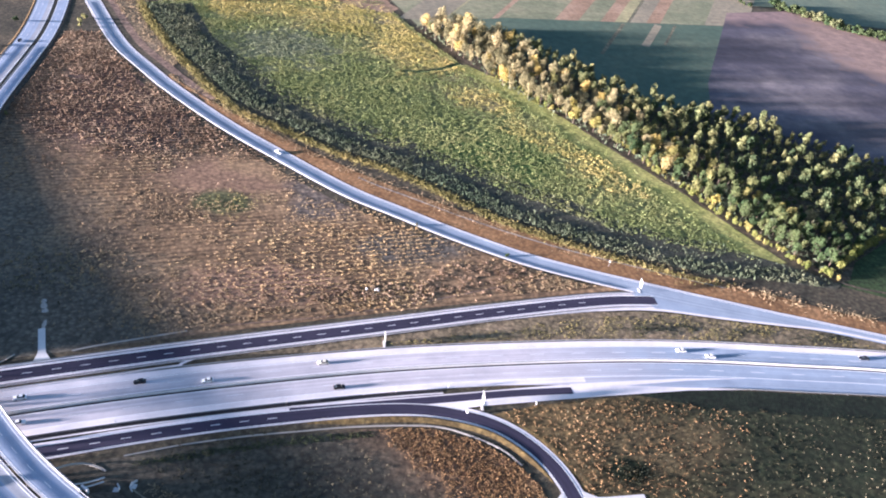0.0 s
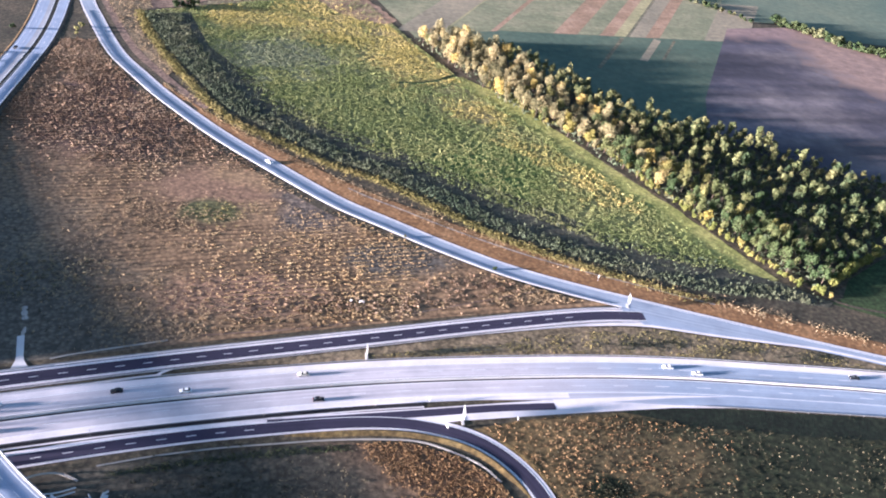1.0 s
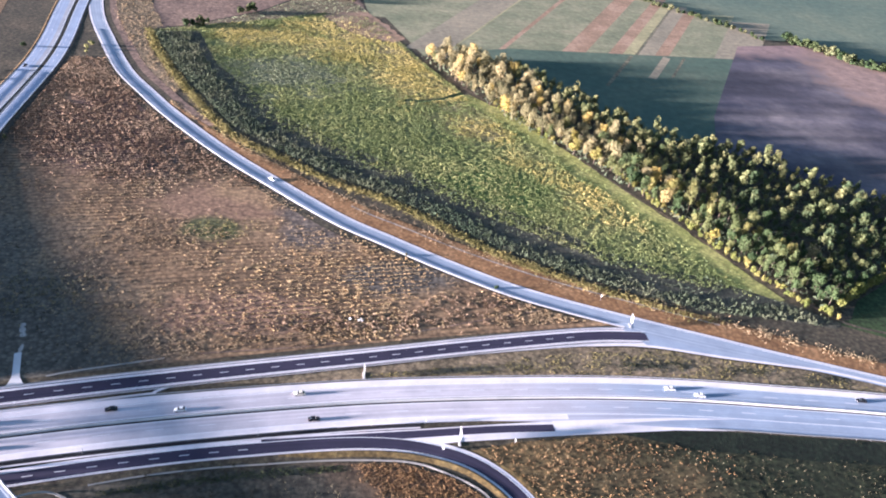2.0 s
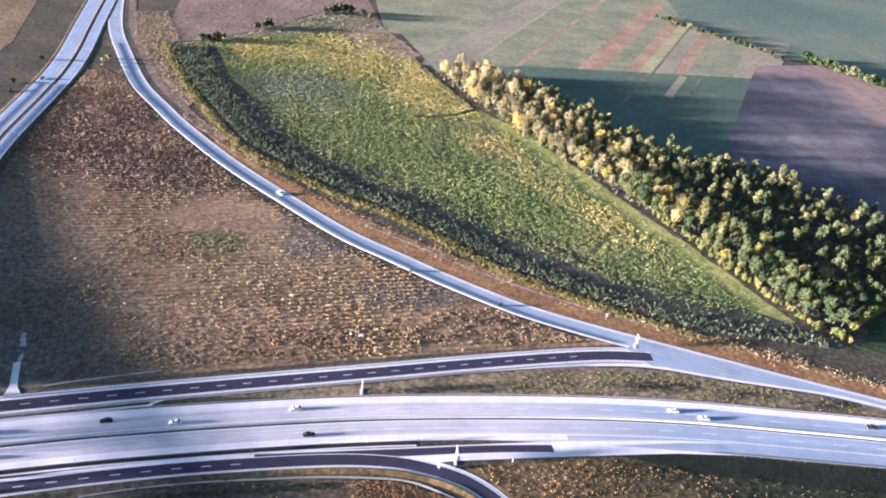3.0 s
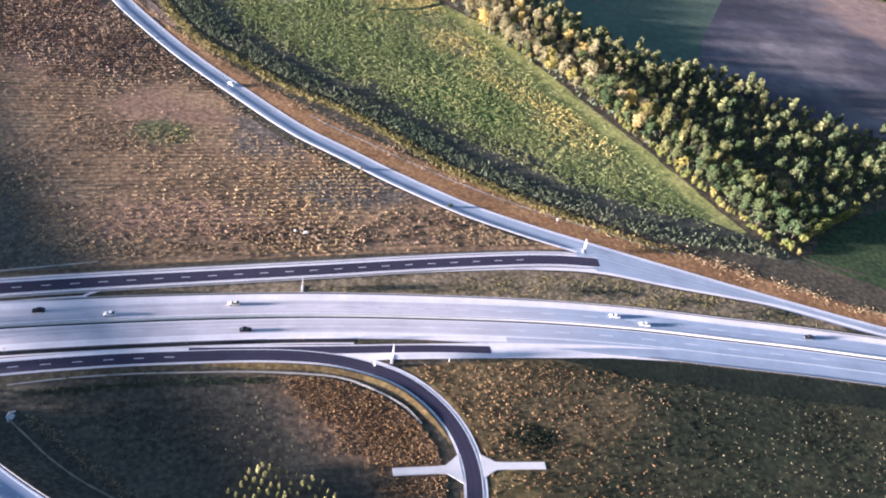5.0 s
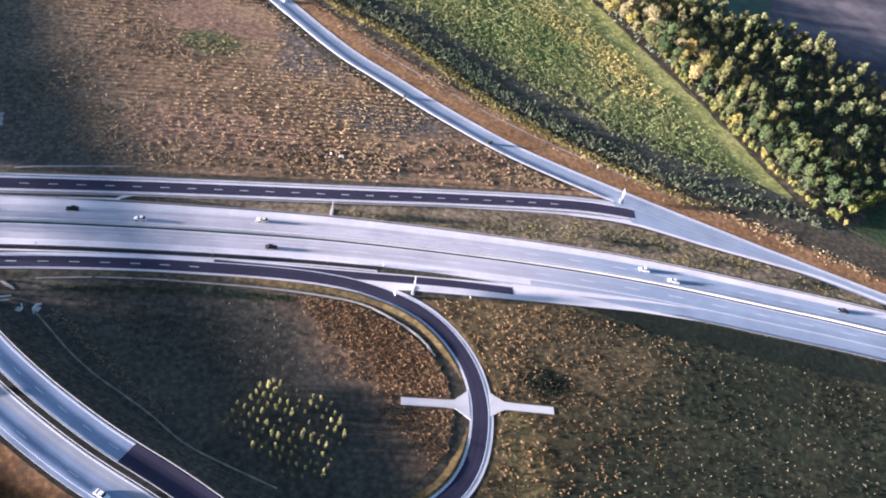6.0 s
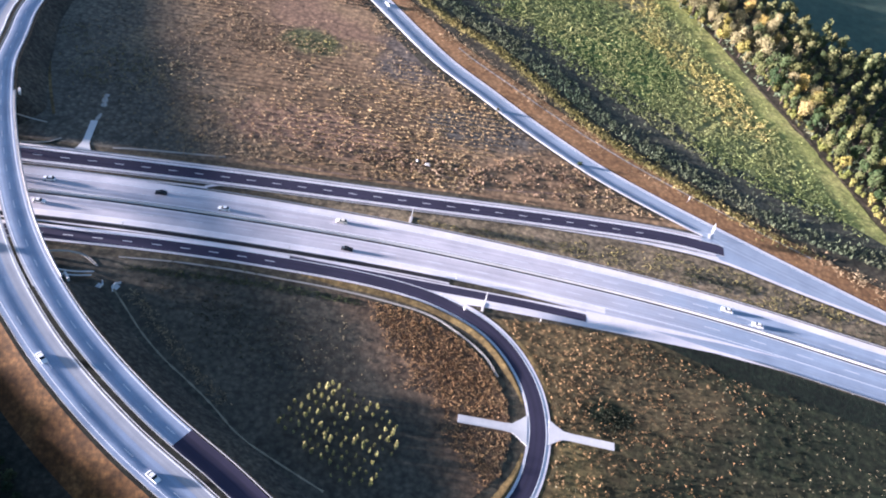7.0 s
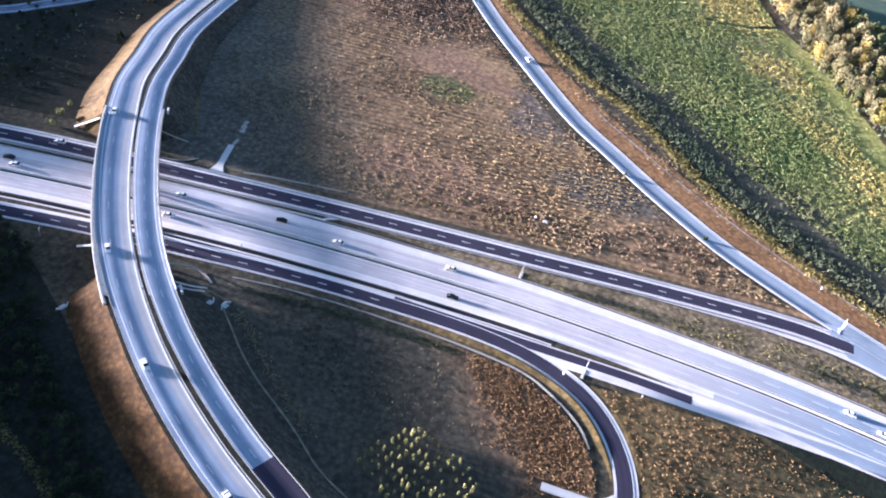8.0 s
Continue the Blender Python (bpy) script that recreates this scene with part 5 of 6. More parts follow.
tufts("green_weeds", lush, rng.uniform(0.5, 1.1, len(lush)), 0.3, M_SCRUB, "lush dark green patches in the dry grass", "weeds", 0.08, 4)
# weeds straggle over the ragged line where the field's shade-toned western end begins
for poly, lab in ((TRIANGLE, "weeds straggling into the shade-toned field end"),):
    pts = scatter(poly, 40000)
    d = near_line(pts, OVER)
    pts = pts[(d > 26) & (lumps(pts, 3.0, 11) * 0.6 + lumps(pts, 6.0, 4) * 0.4 + (d - 60) / 60 > rng.uniform(0.2, 0.9, len(pts))) & (d < 80) & (pts[:, 1] < 440)][:1100]
    tufts("field_end_weeds", pts, rng.uniform(0.4, 0.95, len(pts)), 0.4, M_STRAW, lab, "weeds", 0.085, 4)


def berm(name, line, profile, mat, label):
    """A low grassed ridge along a road: profile of (offset, height); it runs out at both ends."""
    n, q = normals(line), len(profile)
    fall = np.clip(np.minimum(np.arange(len(line)), len(line) - 1 - np.arange(len(line))) / 5.0, 0.02, 1)
    v = [(line[k, 0] + n[k, 0] * (profile[0][0] + (o - profile[0][0]) * (0.3 + 0.7 * fall[k])), line[k, 1] + n[k, 1] * (profile[0][0] + (o - profile[0][0]) * (0.3 + 0.7 * fall[k])), 0.07 + (h - 0.07) * fall[k] + (noise.noise((k * 0.6, o, 2.0)) * 0.12 if h > 0.3 else 0)) for k in range(len(line)) for o, h in profile]
    f = [(k * q + j, (k + 1) * q + j, (k + 1) * q + j + 1, k * q + j + 1) for k in range(len(line) - 1) for j in range(q - 1)]
    if profile[-1][0] > profile[0][0]:
        f = [t[::-1] for t in f]
    return tagged(mesh_object(name, v, f, mat, smooth=True), label, "verge", kind="structure")


sx = lengths(SRAMP)
k0 = int(np.argmin(np.hypot(SRAMP[:, 0] + 15, SRAMP[:, 1] - 219.5)))
k1 = int(np.argmin(np.hypot(SRAMP[:, 0] - 74, SRAMP[:, 1] - 177)))
k2 = int(np.argmin(np.hypot(SRAMP[:, 0] - 73.5, SRAMP[:, 1] - 160)))
inner = [(-3.5, 0.19), (-4.0, 0.6), (-4.8, 0.5), (-5.8, 0.2), (-6.6, 0.07)]
berm("verge_loop", SRAMP[k0:k1], inner, M_GOLD, "golden grass verge inside the loop ramp")
berm("verge_loop", SRAMP[k2 : k2 + 22], inner, M_GOLD, "golden grass verge inside the loop ramp")
k3 = int(np.argmin(np.hypot(SRAMP[:, 0] - 60, SRAMP[:, 1] - 204)))
berm("verge_loop_outer", SRAMP[k3:k1], [(4.5, 0.10), (6.0, 0.35), (7.5, 0.28), (9, 0.07)], M_GOLD, "dry golden grass bank outside the loop ramp")

# ---- concrete paths, drains and small works ----
for line, o0, o1, mt in ((CONNECT[(CONNECT[:, 0] < 60) & (CONNECT[:, 1] > 330)], -11.5, -6.2, M_LAND), (CONNECT[(CONNECT[:, 0] < -60)], 5.6, 10.0, M_LAND), (CONNECT[(CONNECT[:, 0] < -60)], 10.0, 15.5, M_FALLOW)):
    tagged(strip("verge_grass", line, o0, o1, 0.14, mt, label="dull grass verge beside the slip road"), category="verge", kind="structure")


def ribbon(name, pts, width, z, mat, label, category, step=2.0):
    line = curve(pts, step)
    zz = line[:, 2] if line.shape[1] == 3 else np.full(len(line), z)
    return tagged(sweep(name, line[:, :2], [(-width / 2, -0.15), (width / 2, -0.15), (width / 2, 0.10), (width * 0.25, 0.04), (-width * 0.25, 0.04), (-width / 2, 0.10)], zz, mat), label, category)


def pad(name, poly, z0, z1, mat, label, category):
    bm = bmesh.new()
    f = bm.faces.new([bm.verts.new((x, y, z0)) for x, y in poly])
    r = bmesh.ops.extrude_face_region(bm, geom=[f])
    for v in r["geom"]:
        if isinstance(v, bmesh.types.BMVert):
            v.co.z = z1
    bmesh.ops.recalc_face_normals(bm, faces=bm.faces[:])
    me = bpy.data.meshes.new(name)
    bm.to_mesh(me)
    bm.free()
    me.materials.append(mat)
    return tagged(new(name, me), label, category)


def flare(a, b, half, mouth):
    """Plan of a drive from its mouth at a (wide) to its end at b (narrow)."""
    a, b = Vector(a), Vector(b)
    d = (b - a).normalized()
    n = Vector((-d.y, d.x))
    left = [a + n * mouth, a + d * 2 + n * (mouth * 0.62 + half * 0.3), a + d * 5 + n * (half * 1.15), a + d * 8 + n * half, b + n * half]
    right = [2 * (a + d * (p - a).dot(d)) - p for p in left]
    return [(p.x, p.y) for p in left + right[::-1]]


pad("culvert_drive", flare((71.0, 168.8), (48.2, 168.2), 1.5, 6.0), 0.0, 0.24, M_CONC, "white concrete drive crossing the verge inside the loop", "drive")
pad("culvert_drive", flare((78.0, 169.8), (100.0, 169.4), 1.45, 5.0), 0.0, 0.24, M_CONC, "white concrete drive crossing the verge outside the loop", "drive")
pad("field_drive", flare((-109.8, 255.6), (-113.0, 275), 1.3, 3.4), 0.0, 0.22, M_CONC, "pale concrete field drive off the slip road", "drive")
for track, half in (([(-112.9, 273), (-112.6, 276.5), (-112.5, 280.5)], 1.0), ([(-113.4, 285), (-114.6, 289.5), (-115.4, 294)], 1.5)):
    line = curve(track, 0.7)
    frayed = half * (0.75 + 0.35 * np.sin(np.arange(len(line)) * 1.9) * np.sin(np.arange(len(line)) * 0.7 + half))
    frayed[[0, -1]] *= 0.4
    tagged(strip("gravel_track", line, -frayed, frayed * 0.9, 0.15, M_DRAIN, label="broken, earth-stained end of the field drive"), category="track", kind="structure")
tagged(strip("ditch_line", curve([(-158, 340), (-153, 325), (-147.5, 311), (-141, 297), (-135, 285), (-129, 274)]), -0.6, 0.6, 0.1, M_MEADOW, label="dark grassy ditch at the foot of the bank"), category="ditch", kind="structure")
ribbon("drain_channel", [(-76, 206), (-58, 209), (-37, 211), (-19, 211.6), (1, 212), (21, 211), (35, 208.6), (47, 202), (55, 195.5), (60, 188)], 0.6, 0.14, M_DRAIN, "pale concrete drain channel along the ramp", "drain")
ribbon("drain_channel", [(-100, 261), (-93, 263), (-77, 266.3), (-58, 270)], 0.8, 0.14, M_DRAIN, "pale concrete drain channel along the slip road", "drain")
tagged(strip("footpath", curve([(-45, 272.5), (-1, 275.8), (40, 283), (78, 292), (106, 298.5)]), -0.35, 0.35, 0.13, M_FALLOW, label="thin trodden earth path across the dry field"), category="path", kind="structure")
foot = curve([(-72.5, 192), (-68.5, 188), (-65, 184.5), (-57, 176.4), (-47, 168.2), (-37.6, 162), (-28, 155.4), (-16.5, 146.4), (-5, 140.8), (12, 133.6)], 1.5)
frayed = 0.28 + 0.14 * np.sin(np.arange(len(foot)) * 1.7) * np.sin(np.arange(len(foot)) * 0.53)
tagged(strip("drain_line", foot, -frayed, frayed, 0.14, M_STRIPD, label="thin stony ditch at the foot of the bank"), category="ditch", kind="structure")
ribbon("drain_channel", [(-96, 198, 5.0), (-92.5, 201.5, 2.7), (-88, 203.5, 0.6), (-84, 202, 0.25), (-81, 200, 0.15)], 0.7, 0, M_DRAIN, "curved concrete drain down the bank", "drain")
for d in (-0.9, 0.9):
    ribbon("stair_rail", [(-92, 189.5 + d, 5.6), (-86, 193 + d, 2.2), (-81, 196.3 + d, 0.3)], 0.5, 0, M_CONC, "pale concrete edge of the bank stair", "stair")
ribbon("drain_channel", [(-138, 263, 5.4), (-134, 265.5, 2.6), (-129, 268, 0.2)], 0.5, 0, M_DRAIN, "concrete drain down the bank", "drain")
ribbon("drain_channel", [(-133, 253.5), (-125, 256), (-120, 260.5)], 0.5, 0.15, M_DRAIN, "curved concrete drain beside the slip road", "drain")
ribbon("drain_channel", [(-163.5, 258.5, 5.4), (-168, 256.5, 2.8), (-173, 254, 0.3)], 1.1, 0, M_CONC, "white concrete drain down the sunny bank", "drain")
ribbon("drain_channel", [(-122, 194.2, 5.4), (-126, 194.2, 3.4), (-130, 194, 1.6)], 0.9, 0, M_CONC, "white concrete drain down the sunny bank", "drain")
ribbon("drain_channel", [(-67, 170.4, 4.2), (-62, 172.2, 1.6), (-57.6, 173.8, 0.2)], 0.4, 0, M_DRAIN, "small concrete drain down the bank", "drain")


def headwall(x, y, turn):
    h = tagged(empty("culvert_headwall"), "small white concrete culvert headwall with wings", "culvert")
    bm = bmesh.new()
    box(bm, -1.1, 1.1, -0.2, 0.2, 0, 1.0, 0.04)
    part("wall", bm, M_CONC, h)
    for sx in (-1, 1):
        bm = bmesh.new()
        box(bm, -0.9, 0.9, -0.18, 0.18, 0, 0.7, 0.04)
        w = part("wing", bm, M_CONC, h)
        w.matrix_local = pose(sx * 1.6, 0.6, 0, 0, 0, sx * 40)
    bm = bmesh.new()
    box(bm, -1.0, 1.0, 0.25, 1.7, 0, 0.16)
    part("apron", bm, M_CONC, h)
    h.matrix_world = pose(x, y, 0.05, 0, 0, turn)


headwall(-76.2, 191.4, 75)
headwall(-72.4, 192.8, -105)
headwall(-117.3, 168.6, 70)


# ---- signs and posts ----
def board(x, y, span, top, label, turn=0.0):
    """A tall road sign board on two posts; the board stands across the road."""
    s = tagged(empty("road_sign"), label, "road sign")
    for yy in (span * 0.2, span * 0.8):
        bm = bmesh.new()
        rod(bm, (0, yy, 0), (0, yy, top - 0.1), 0.11, 0.09, 10)
        part("post", bm, M_STEEL, s)
    bm = bmesh.new()
    box(bm, 0.12, 0.20, 0, span, top * 0.38, top, 0.02)
    part("panel", bm, M_SIGNBACK, s, "pale sign panel seen edge-on")
    for z in (0.5, 0.8):
        bm = bmesh.new()
        box(bm, 0.04, 0.12, 0.1, span - 0.1, top * z - 0.06, top * z + 0.06)
        part("brace", bm, M_STEEL, s)
    bm = bmesh.new()
    box(bm, -0.5, 0.5, -0.2, span + 0.2, 0.0, 0.25, 0.05)
    part("footing", bm, M_CONCRETE, s, "concrete footing")
    s.matrix_world = pose(x, y, 0.1, 0, 0, turn)


board(20, 254.6, 3.6, 5.8, "tall pale direction sign beside the motorway", -4)
board(145.2, 284.0, 3.4, 6.4, "tall pale exit sign in the nose between two slip roads", -10)
board(52.2, 216.2, 4.2, 6.6, "tall pale exit sign in the nose of the loop ramp", -6)


def small_sign(x, y, turn, face, label, h=2.6):
    s = tagged(empty("road_sign"), label, "road sign")
    bm = bmesh.new()
    rod(bm, (0, 0, 0), (0, 0, h), 0.06, 0.06, 8)
    part("post", bm, M_STEEL, s)
    bm = bmesh.new()
    box(bm, 0.05, 0.10, -0.6, 0.6, h - 1.1, h, 0.02)
    part("panel", bm, face, s)
    s.matrix_world = pose(x, y, 0.1, 0, 0, turn)


M_AMBER = plain("amber_panel", (0.70, 0.45, 0.12), 0.5)
small_sign(20.3, 228.0, 0, M_AMBER, "small amber marker sign by the motorway")
small_sign(41.0, 228.4, 0, M_SIGNBACK, "small white marker sign by the motorway")
small_sign(-21.0, 225.4, 0, M_SIGNBACK, "small white marker sign between motorway and ramp")
small_sign(-80.0, 220.2, 8, M_SIGNBACK, "small white marker sign between motorway and ramp")
small_sign(-144.5, 193.5, 8, M_SIGNBACK, "tall white marker sign between motorway and ramp", 4.6)
small_sign(137.6, 305.5, 0, M_SIGNBACK, "slim white marker post on the bare verge", 3.4)
small_sign(45.5, 214.5, 30, M_SIGNBACK, "white chevron board at the start of the loop", 1.8)
small_sign(73.5, 216.5, 0, M_SIGNBACK, "small white marker sign at the meadow edge", 2.2)


# ---- vehicles ----
GLASS = plain("dark_glass", (0.02, 0.025, 0.03), 0.15)
TYRE = plain("tyre_rubber", (0.02, 0.02, 0.02), 0.9)
LAMP_W = plain("headlamp_lens", (0.8, 0.8, 0.78), 0.2)
LAMP_R = plain("tail_lamp_lens", (0.4, 0.02, 0.02), 0.3)
RIM = plain("wheel_rim", (0.5, 0.5, 0.52), 0.4, 0.8)
PAINTS = {"white": plain("white_car_paint", (0.82, 0.82, 0.82), 0.3), "black": plain("black_car_paint", (0.012, 0.012, 0.016), 0.3), "cream": plain("cream_car_paint", (0.75, 0.70, 0.58), 0.35)}


def prism(bm, outline, half):
    a = [bm.verts.new((x, -half, z)) for x, z in outline]
    b = [bm.verts.new((x, half, z)) for x, z in outline]
    bm.faces.new(a)
    bm.faces.new(b[::-1])
    for k in range(len(a)):
        bm.faces.new((a[k - 1], a[k], b[k], b[k - 1])[::-1])
    bmesh.ops.recalc_face_normals(bm, faces=bm.faces[:])
    bmesh.ops.bevel(bm, geom=bm.edges[:], offset=0.06, segments=2, affect="EDGES")
    return bm


def wheels(v, xs, half, r):
    for x in xs:
        for sy in (-1, 1):
            bm = bmesh.new()
            rod(bm, (x, sy * (half - 0.22), r), (x, sy * half, r), r, r, 16)
            w = part("wheel", bm, TYRE, v)
            bm = bmesh.new()
            rod(bm, (x, sy * (half - 0.02), r), (x, sy * (half + 0.015), r), r * 0.6, r * 0.55, 12)
            part("rim", bm, RIM, w)


def car(colour, kind):
    names = {"saloon": "passenger car", "van": "panel van", "lorry": "box lorry"}
    v = tagged(empty("car" if kind == "saloon" else kind), f"{colour} {names[kind]} on the road", kind if kind != "saloon" else "car")
    p = PAINTS[colour]
    if kind == "saloon":
        part("body", prism(bmesh.new(), [(-2.15, 0.28), (2.2, 0.28), (2.25, 0.62), (2.1, 0.78), (1.1, 0.92), (-1.6, 0.95), (-2.15, 0.9)], 0.88), p, v)
        part("cabin", prism(bmesh.new(), [(1.05, 0.9), (0.35, 1.42), (-1.0, 1.45), (-1.75, 0.92)], 0.76), GLASS, v, "dark tinted glass")
        bm = bmesh.new()
        box(bm, -0.95, 0.32, -0.68, 0.68, 1.41, 1.50, 0.03)
        part("roof", bm, p, v)
        wheels(v, (-1.35, 1.35), 0.88, 0.32)
        ends = (2.2, -2.12, 0.68)
    elif kind == "van":
        part("body", prism(bmesh.new(), [(-2.7, 0.35), (2.7, 0.35), (2.75, 0.85), (2.05, 1.15), (1.45, 2.15), (-2.7, 2.25)], 0.98), p, v)
        part("windscreen", prism(bmesh.new(), [(2.0, 1.2), (1.5, 2.0), (1.42, 2.0), (1.9, 1.2)], 0.9), GLASS, v, "dark windscreen")
        wheels(v, (-1.7, 1.7), 0.98, 0.36)
        ends = (2.7, -2.68, 0.9)
    else:
        part("cargo_box", prism(bmesh.new(), [(-4.2, 0.9), (1.7, 0.9), (1.7, 3.5), (-4.2, 3.5)], 1.24), p, v)
        part("cab", prism(bmesh.new(), [(1.85, 0.5), (3.9, 0.5), (3.95, 1.5), (3.6, 2.7), (1.85, 2.8)], 1.18), p, v)
        part("windscreen", prism(bmesh.new(), [(3.93, 1.6), (3.68, 2.5), (3.6, 2.5), (3.8, 1.6)], 1.05), GLASS, v, "dark windscreen")
        bm = bmesh.new()
        box(bm, -4.1, 3.6, -0.45, 0.45, 0.55, 0.9)
        part("chassis", bm, TYRE, v)
        wheels(v, (-3.2, -2.1, 2.8), 1.2, 0.5)
        ends = (3.9, -4.15, 0.85)
    for x, mt, nm in ((ends[0], LAMP_W, "headlight"), (ends[1], LAMP_R, "tail_light")):
        for sy in (-1, 1):
            bm = bmesh.new()
            box(bm, x - 0.06, x + 0.06, sy * 0.66 - 0.14, sy * 0.66 + 0.14, ends[2] - 0.08, ends[2] + 0.08, 0.02)
            part(nm, bm, mt, v)
    return v


def at_road(line, z, off, x=None, y=None, back=False):
    k = int(np.argmin(np.abs(line[:, 0] - x))) if x is not None else int(np.argmin(np.abs(line[:, 1] - y)))
    p, n = line[k], normals(line)[k]
    ang = math.degrees(math.atan2(-n[0], n[1])) + (180 if back else 0)
    return pose(p[0] + n[0] * off, p[1] + n[1] * off, float(heights(line, z)[k]) + 0.02, 0, 0, ang)


for colour, kind, m in (
    ("black", "saloon", at_road(MEDIAN, 0.22, 7.0, x=-71, back=True)),
    ("white", "saloon", at_road(MEDIAN, 0.22, 3.4, x=-50, back=True)),
    ("cream", "saloon", at_road(MEDIAN, 0.22, 7.0, x=-7, back=True)),
    ("black", "saloon", at_road(MEDIAN, 0.22, -7.4, x=-1)),
    ("white", "saloon", at_road(MEDIAN, 0.22, 6.2, x=148, back=True)),
    ("white", "saloon", at_road(MEDIAN, 0.22, 2.9, x=157, back=True)),
    ("black", "saloon", at_road(MEDIAN, 0.22, 7.0, x=228, back=True)),
    ("white", "saloon", at_road(MEDIAN, 0.22, 7.0, x=-114, back=True)),
    ("white", "saloon", at_road(MEDIAN, 0.22, -5.5, x=-112)),
    ("black", "saloon", at_road(MEDIAN, 0.22, 7.2, x=-178, back=True)),
    ("white", "saloon", at_road(MEDIAN, 0.22, 3.6, x=-175, back=True)),
    ("white", "saloon", at_road(CONNECT, 0.25, 1.2, x=-16)),
    ("white", "saloon", at_road(OVER, OVER_Z, -9.7, y=268)),
    ("white", "saloon", at_road(OVER, OVER_Z, -9.0, y=199)),
    ("white", "saloon", at_road(OVER, OVER_Z, -8.6, y=160)),
    ("white", "saloon", at_road(OVER, OVER_Z, -8.6, y=132)),
    ("black", "saloon", at_road(OVER, OVER_Z, -9.7, y=566)),
    ("white", "saloon", at_road(NRAMP, 0.24, 1.7, x=-172, back=True)),
):
    car(colour, kind).matrix_world = m

# ---- young plantation ----
young = [(trunk_mesh("trunk", 2.2, 0.05, 40 + k), crown_mesh("crown", 0.62 + 0.1 * k, 2.3 + 0.3 * k, 0.35, M_YOUNG, 8, 150, 0.30, 60 + k)) for k in range(3)]
PLANT = [(7, 173), (-5, 160), (-7, 152), (3, 145), (17, 135), (27, 136), (32, 160), (23, 166)]
g = random.Random(9)
for i in range(-10, 16):
    for j in range(-10, 16):
        x = 12 + i * 2.85 * 0.94 + j * 3.1 * 0.34 + g.uniform(-0.35, 0.35)
        y = 152 - i * 2.85 * 0.34 + j * 3.1 * 0.94 + g.uniform(-0.35, 0.35)
        if inside(np.array([[x, y]]), PLANT)[0] and g.random() > 0.06:
            sc = g.choice((0.6, 0.65, 0.7, 0.75, 0.85, 1.0))
            tree("sapling", young[g.randrange(3)], pose(x, y, 0.05, 0, 0, g.uniform(0, 360)) @ Matrix.Diagonal((sc, sc, sc * 1.75, 1)), "young yellow-green planted tree inside the loop", "sapling", "plantation rows")

# ---- bushes and far hedges ----
bush_kinds = [(trunk_mesh("trunk", 2.4, 0.08, 80 + k), crown_mesh("crown", 1.8, 2.9, 0.1, M_HEDGE, 8, 240, 0.5, 90 + k)) for k in range(3)]
pale_bush = [(trunk_mesh("trunk", 2.4, 0.08, 84 + k), crown_mesh("crown", 1.7, 2.9, 0.1, M_YOUNG, 8, 220, 0.5, 95 + k)) for k in range(2)]
for x, y, sc in ((49.2, 343.6, 0.7), (88.4, 315.8, 0.75), (-184, 605, 1.3), (-162, 462, 0.9), (-197, 325, 1.1), (-195, 320, 0.9), (-203, 362, 1.4), (-199, 343, 1.0), (-81, 665, 2.3), (-75.5, 667, 2.0), (-70, 669, 2.6), (-65.5, 675, 1.4), (-40, 703, 2.0), (-35.5, 707, 2.3), (-31, 711, 2.9), (16, 759, 2.2), (22, 761, 2.8), (28, 764, 3.2), (34, 766, 2.6), (39, 769, 2.2), (50, 757, 2.3), (55, 752, 1.7), (-190, 560, 1.2), (-189, 545, 1.0)):
    tree("bush", bush_kinds[g.randrange(3)], pose(x, y, 0, 0, 0, g.uniform(0, 360)) @ Matrix.Diagonal((sc, sc, sc, 1)), "dark leafy bush growing beside the road", "bush")
for x, y, sc, lab in ((-182, 258, 1.25, "west of the flyover"), (-180.5, 250.5, 1.1, "west of the flyover"), (-183.5, 266, 0.8, "west of the flyover"), (-141, 613, 1.5, "in the fork of two roads"), (-143, 606, 1.3, "in the fork of two roads"), (-142, 598, 1.0, "in the fork of two roads")):
    tree("bush", pale_bush[g.randrange(2)], pose(x, y, 0, 0, 0, g.uniform(0, 360)) @ Matrix.Diagonal((sc, sc, sc, 1)), "pale yellow-green bush " + lab, "bush")
hedge = curve([(352, 822), (366, 802), (399, 766), (424, 733), (436, 712)], 6.5)
hedge2 = curve([(462, 712), (484, 684), (504, 654), (540, 632), (600, 620)], 6.0)
for line, lo, hi in ((hedge, 1.0, 2.0), (hedge2, 1.6, 3.0)):
    for x, y in line[:, :2]:
        sc = g.uniform(lo, hi)
        tree("hedge_bush", bush_kinds[g.randrange(3)], pose(x + g.uniform(-2, 2), y + g.uniform(-2, 2), 0, 0, 0, g.uniform(0, 360)) @ Matrix.Diagonal((sc * 1.4, sc * 1.4, sc, 1)), "dark hedge bush between far fields", "bush", "far field hedge")
pts = scatter([(-330, 60), (-150, 170), (-110, 150), (-60, 110), (-40, 60)], 9000)
pts = np.r_[pts, scatter([(-320, 240), (-182, 250), (-200, 340), (-212, 480), (-330, 480)], 7000)]
dens = lumps(pts, 11.0, 18)
pts = pts[(dens > rng.uniform(0.4, 0.9, len(pts))) & (near_line(pts, OVER) > 28)][:3000]
tufts("scrub", pts, rng.uniform(0.7, 1.8, len(pts)), 0.8, M_SCRUB, "low scrub west of the flyover, coloured dark as shaded", "scrub", 0.06, 4)

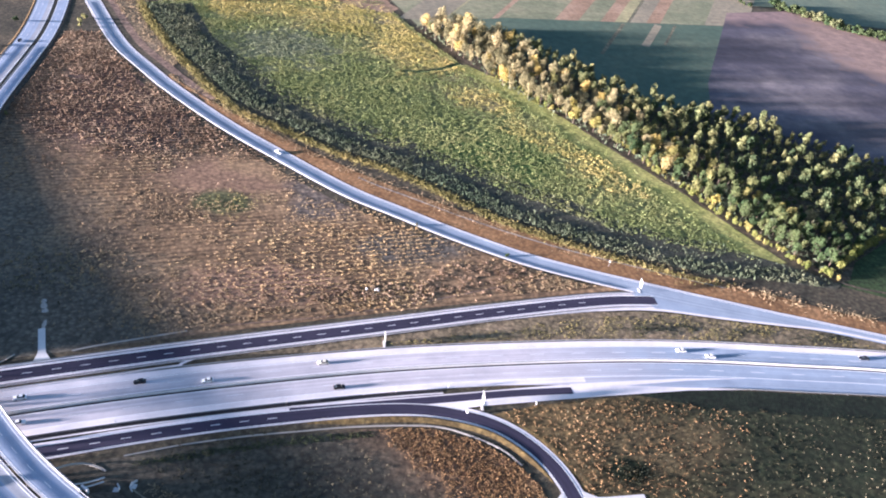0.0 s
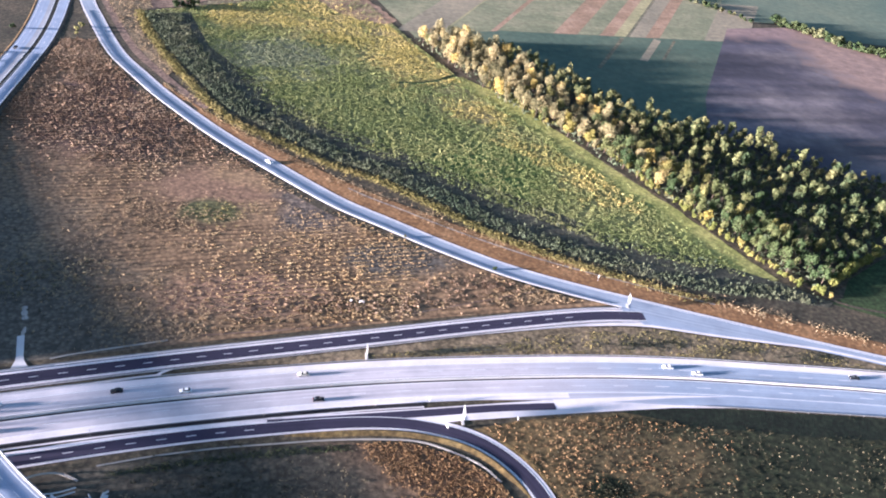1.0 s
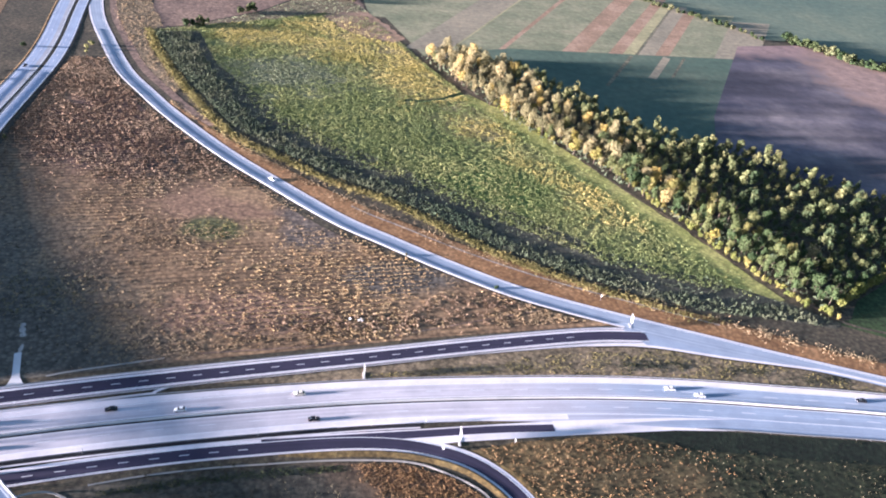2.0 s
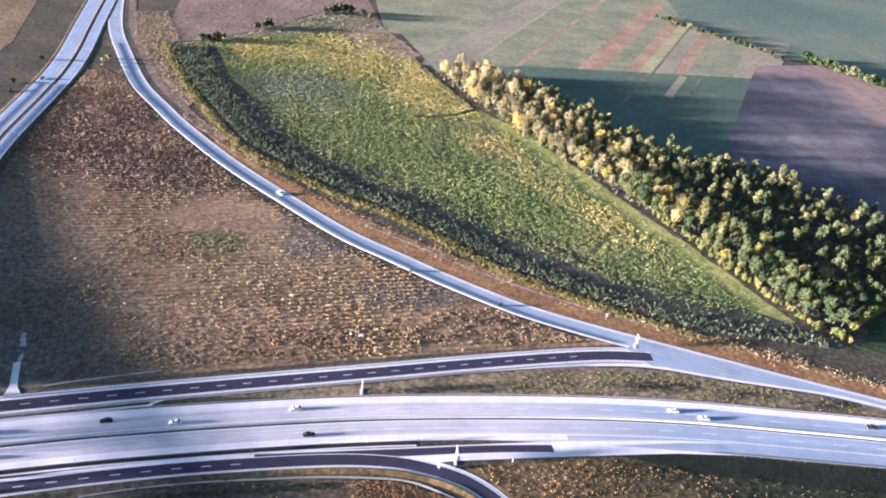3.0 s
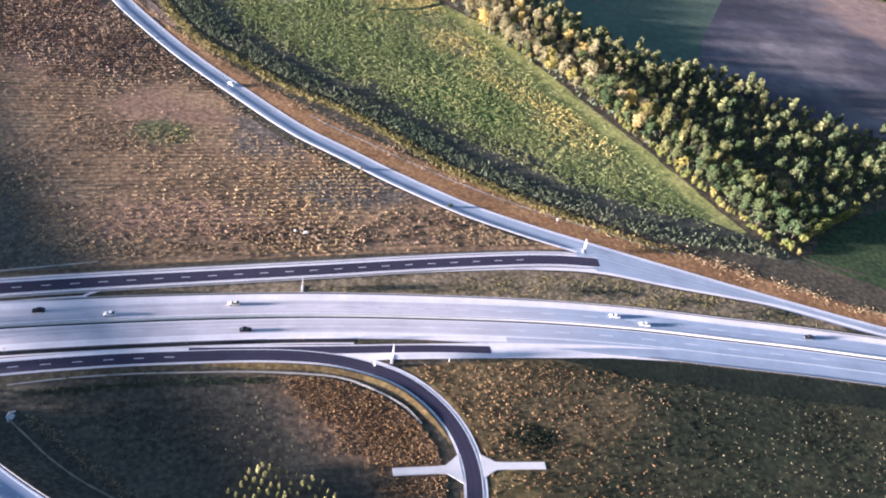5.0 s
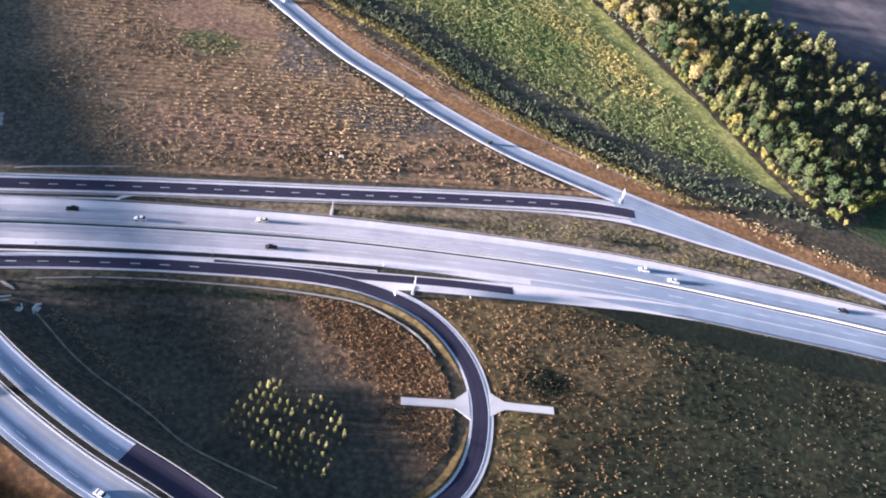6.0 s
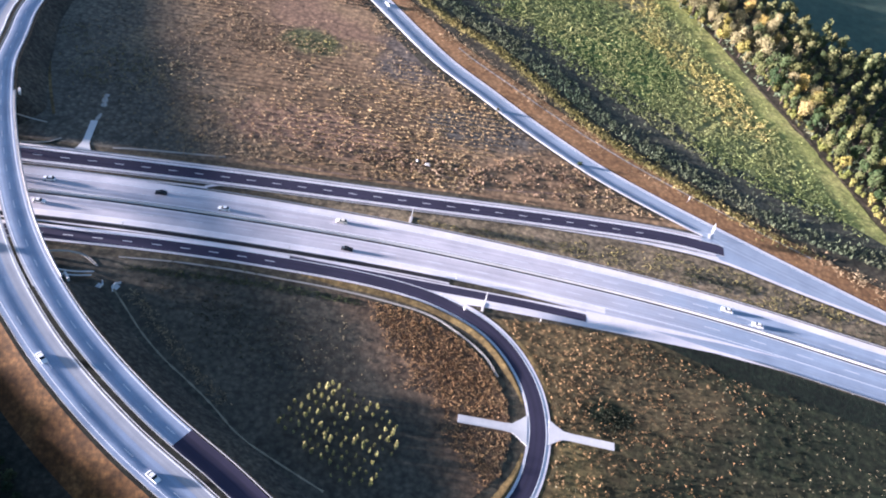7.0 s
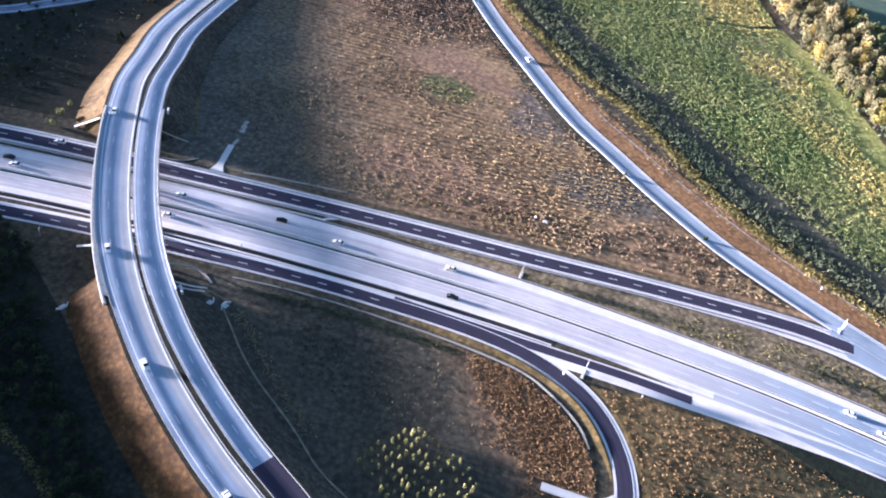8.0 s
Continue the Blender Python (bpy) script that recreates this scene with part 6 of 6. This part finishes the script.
# thicket below the flyover bank, its leaves darkened to stand for shade, with a dry edge towards the field behind it
THICKET = [(-165, 196), (-142, 186), (-129, 170), (-113, 154), (-96, 139), (-80, 127), (-66, 116), (-56, 104), (-75, 108), (-92, 118), (-108, 126), (-126, 140), (-150, 160), (-176, 185)]
thick_kinds = [(trunk_mesh("trunk", 3.0, 0.1, 180 + k), crown_mesh("crown", 1.9 + 0.2 * k, 3.6 + 0.3 * k, 0.1, M_THICK, 10, 300, 0.42, 190 + k)) for k in range(3)]
spots = []
for p in scatter(THICKET, 3000, False):
    if all((p[0] - q[0]) ** 2 + (p[1] - q[1]) ** 2 > 3.7**2 for q in spots):
        spots.append(tuple(p))
for p in scatter([(-275, 225), (-215, 246), (-210, 290), (-225, 340), (-232, 420), (-275, 420)], 2500, False):
    if all((p[0] - q[0]) ** 2 + (p[1] - q[1]) ** 2 > 4.6**2 for q in spots):
        spots.append(tuple(p))
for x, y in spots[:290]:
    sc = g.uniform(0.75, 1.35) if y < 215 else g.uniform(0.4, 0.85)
    tree("thicket_bush", thick_kinds[g.randrange(3)], pose(x, y, 0, 0, 0, g.uniform(0, 360)) @ Matrix.Diagonal((sc, sc, sc * g.uniform(0.8, 1.2), 1)), "green bush in the thicket below the bank, coloured as shaded", "bush", "thicket below the bank")
edge_line = curve([(-190, 190), (-150, 158), (-126, 138), (-108, 124), (-92, 116), (-75, 106), (-50, 92)], 1.0)
pts = np.repeat(edge_line[:, :2], 7, 0) + rng.normal(0, 0.9, (len(edge_line) * 7, 2))
tufts("dry_grass", pts, rng.uniform(0.5, 1.0, len(pts)), 0.6, M_GOLDLEAF, "strip of dry grass behind the thicket", "grass", 0.08, 4)

# pale rubble left in the dry field
g = random.Random(21)
rubble = tagged(empty("rubble_heap"), "small heap of pale rubble in the dry field", "rubble")
for _ in range(9):
    bm = bmesh.new()
    sc = g.uniform(0.4, 1.1)
    bmesh.ops.create_icosphere(bm, subdivisions=1, radius=0.6 * sc)
    for v in bm.verts:
        v.co *= g.uniform(0.75, 1.2)
    r = part("stone", bm, M_CONC, rubble)
    r.matrix_local = pose(21 + g.gauss(0, 1.4), 292.6 + g.gauss(0, 0.6), 0.3)
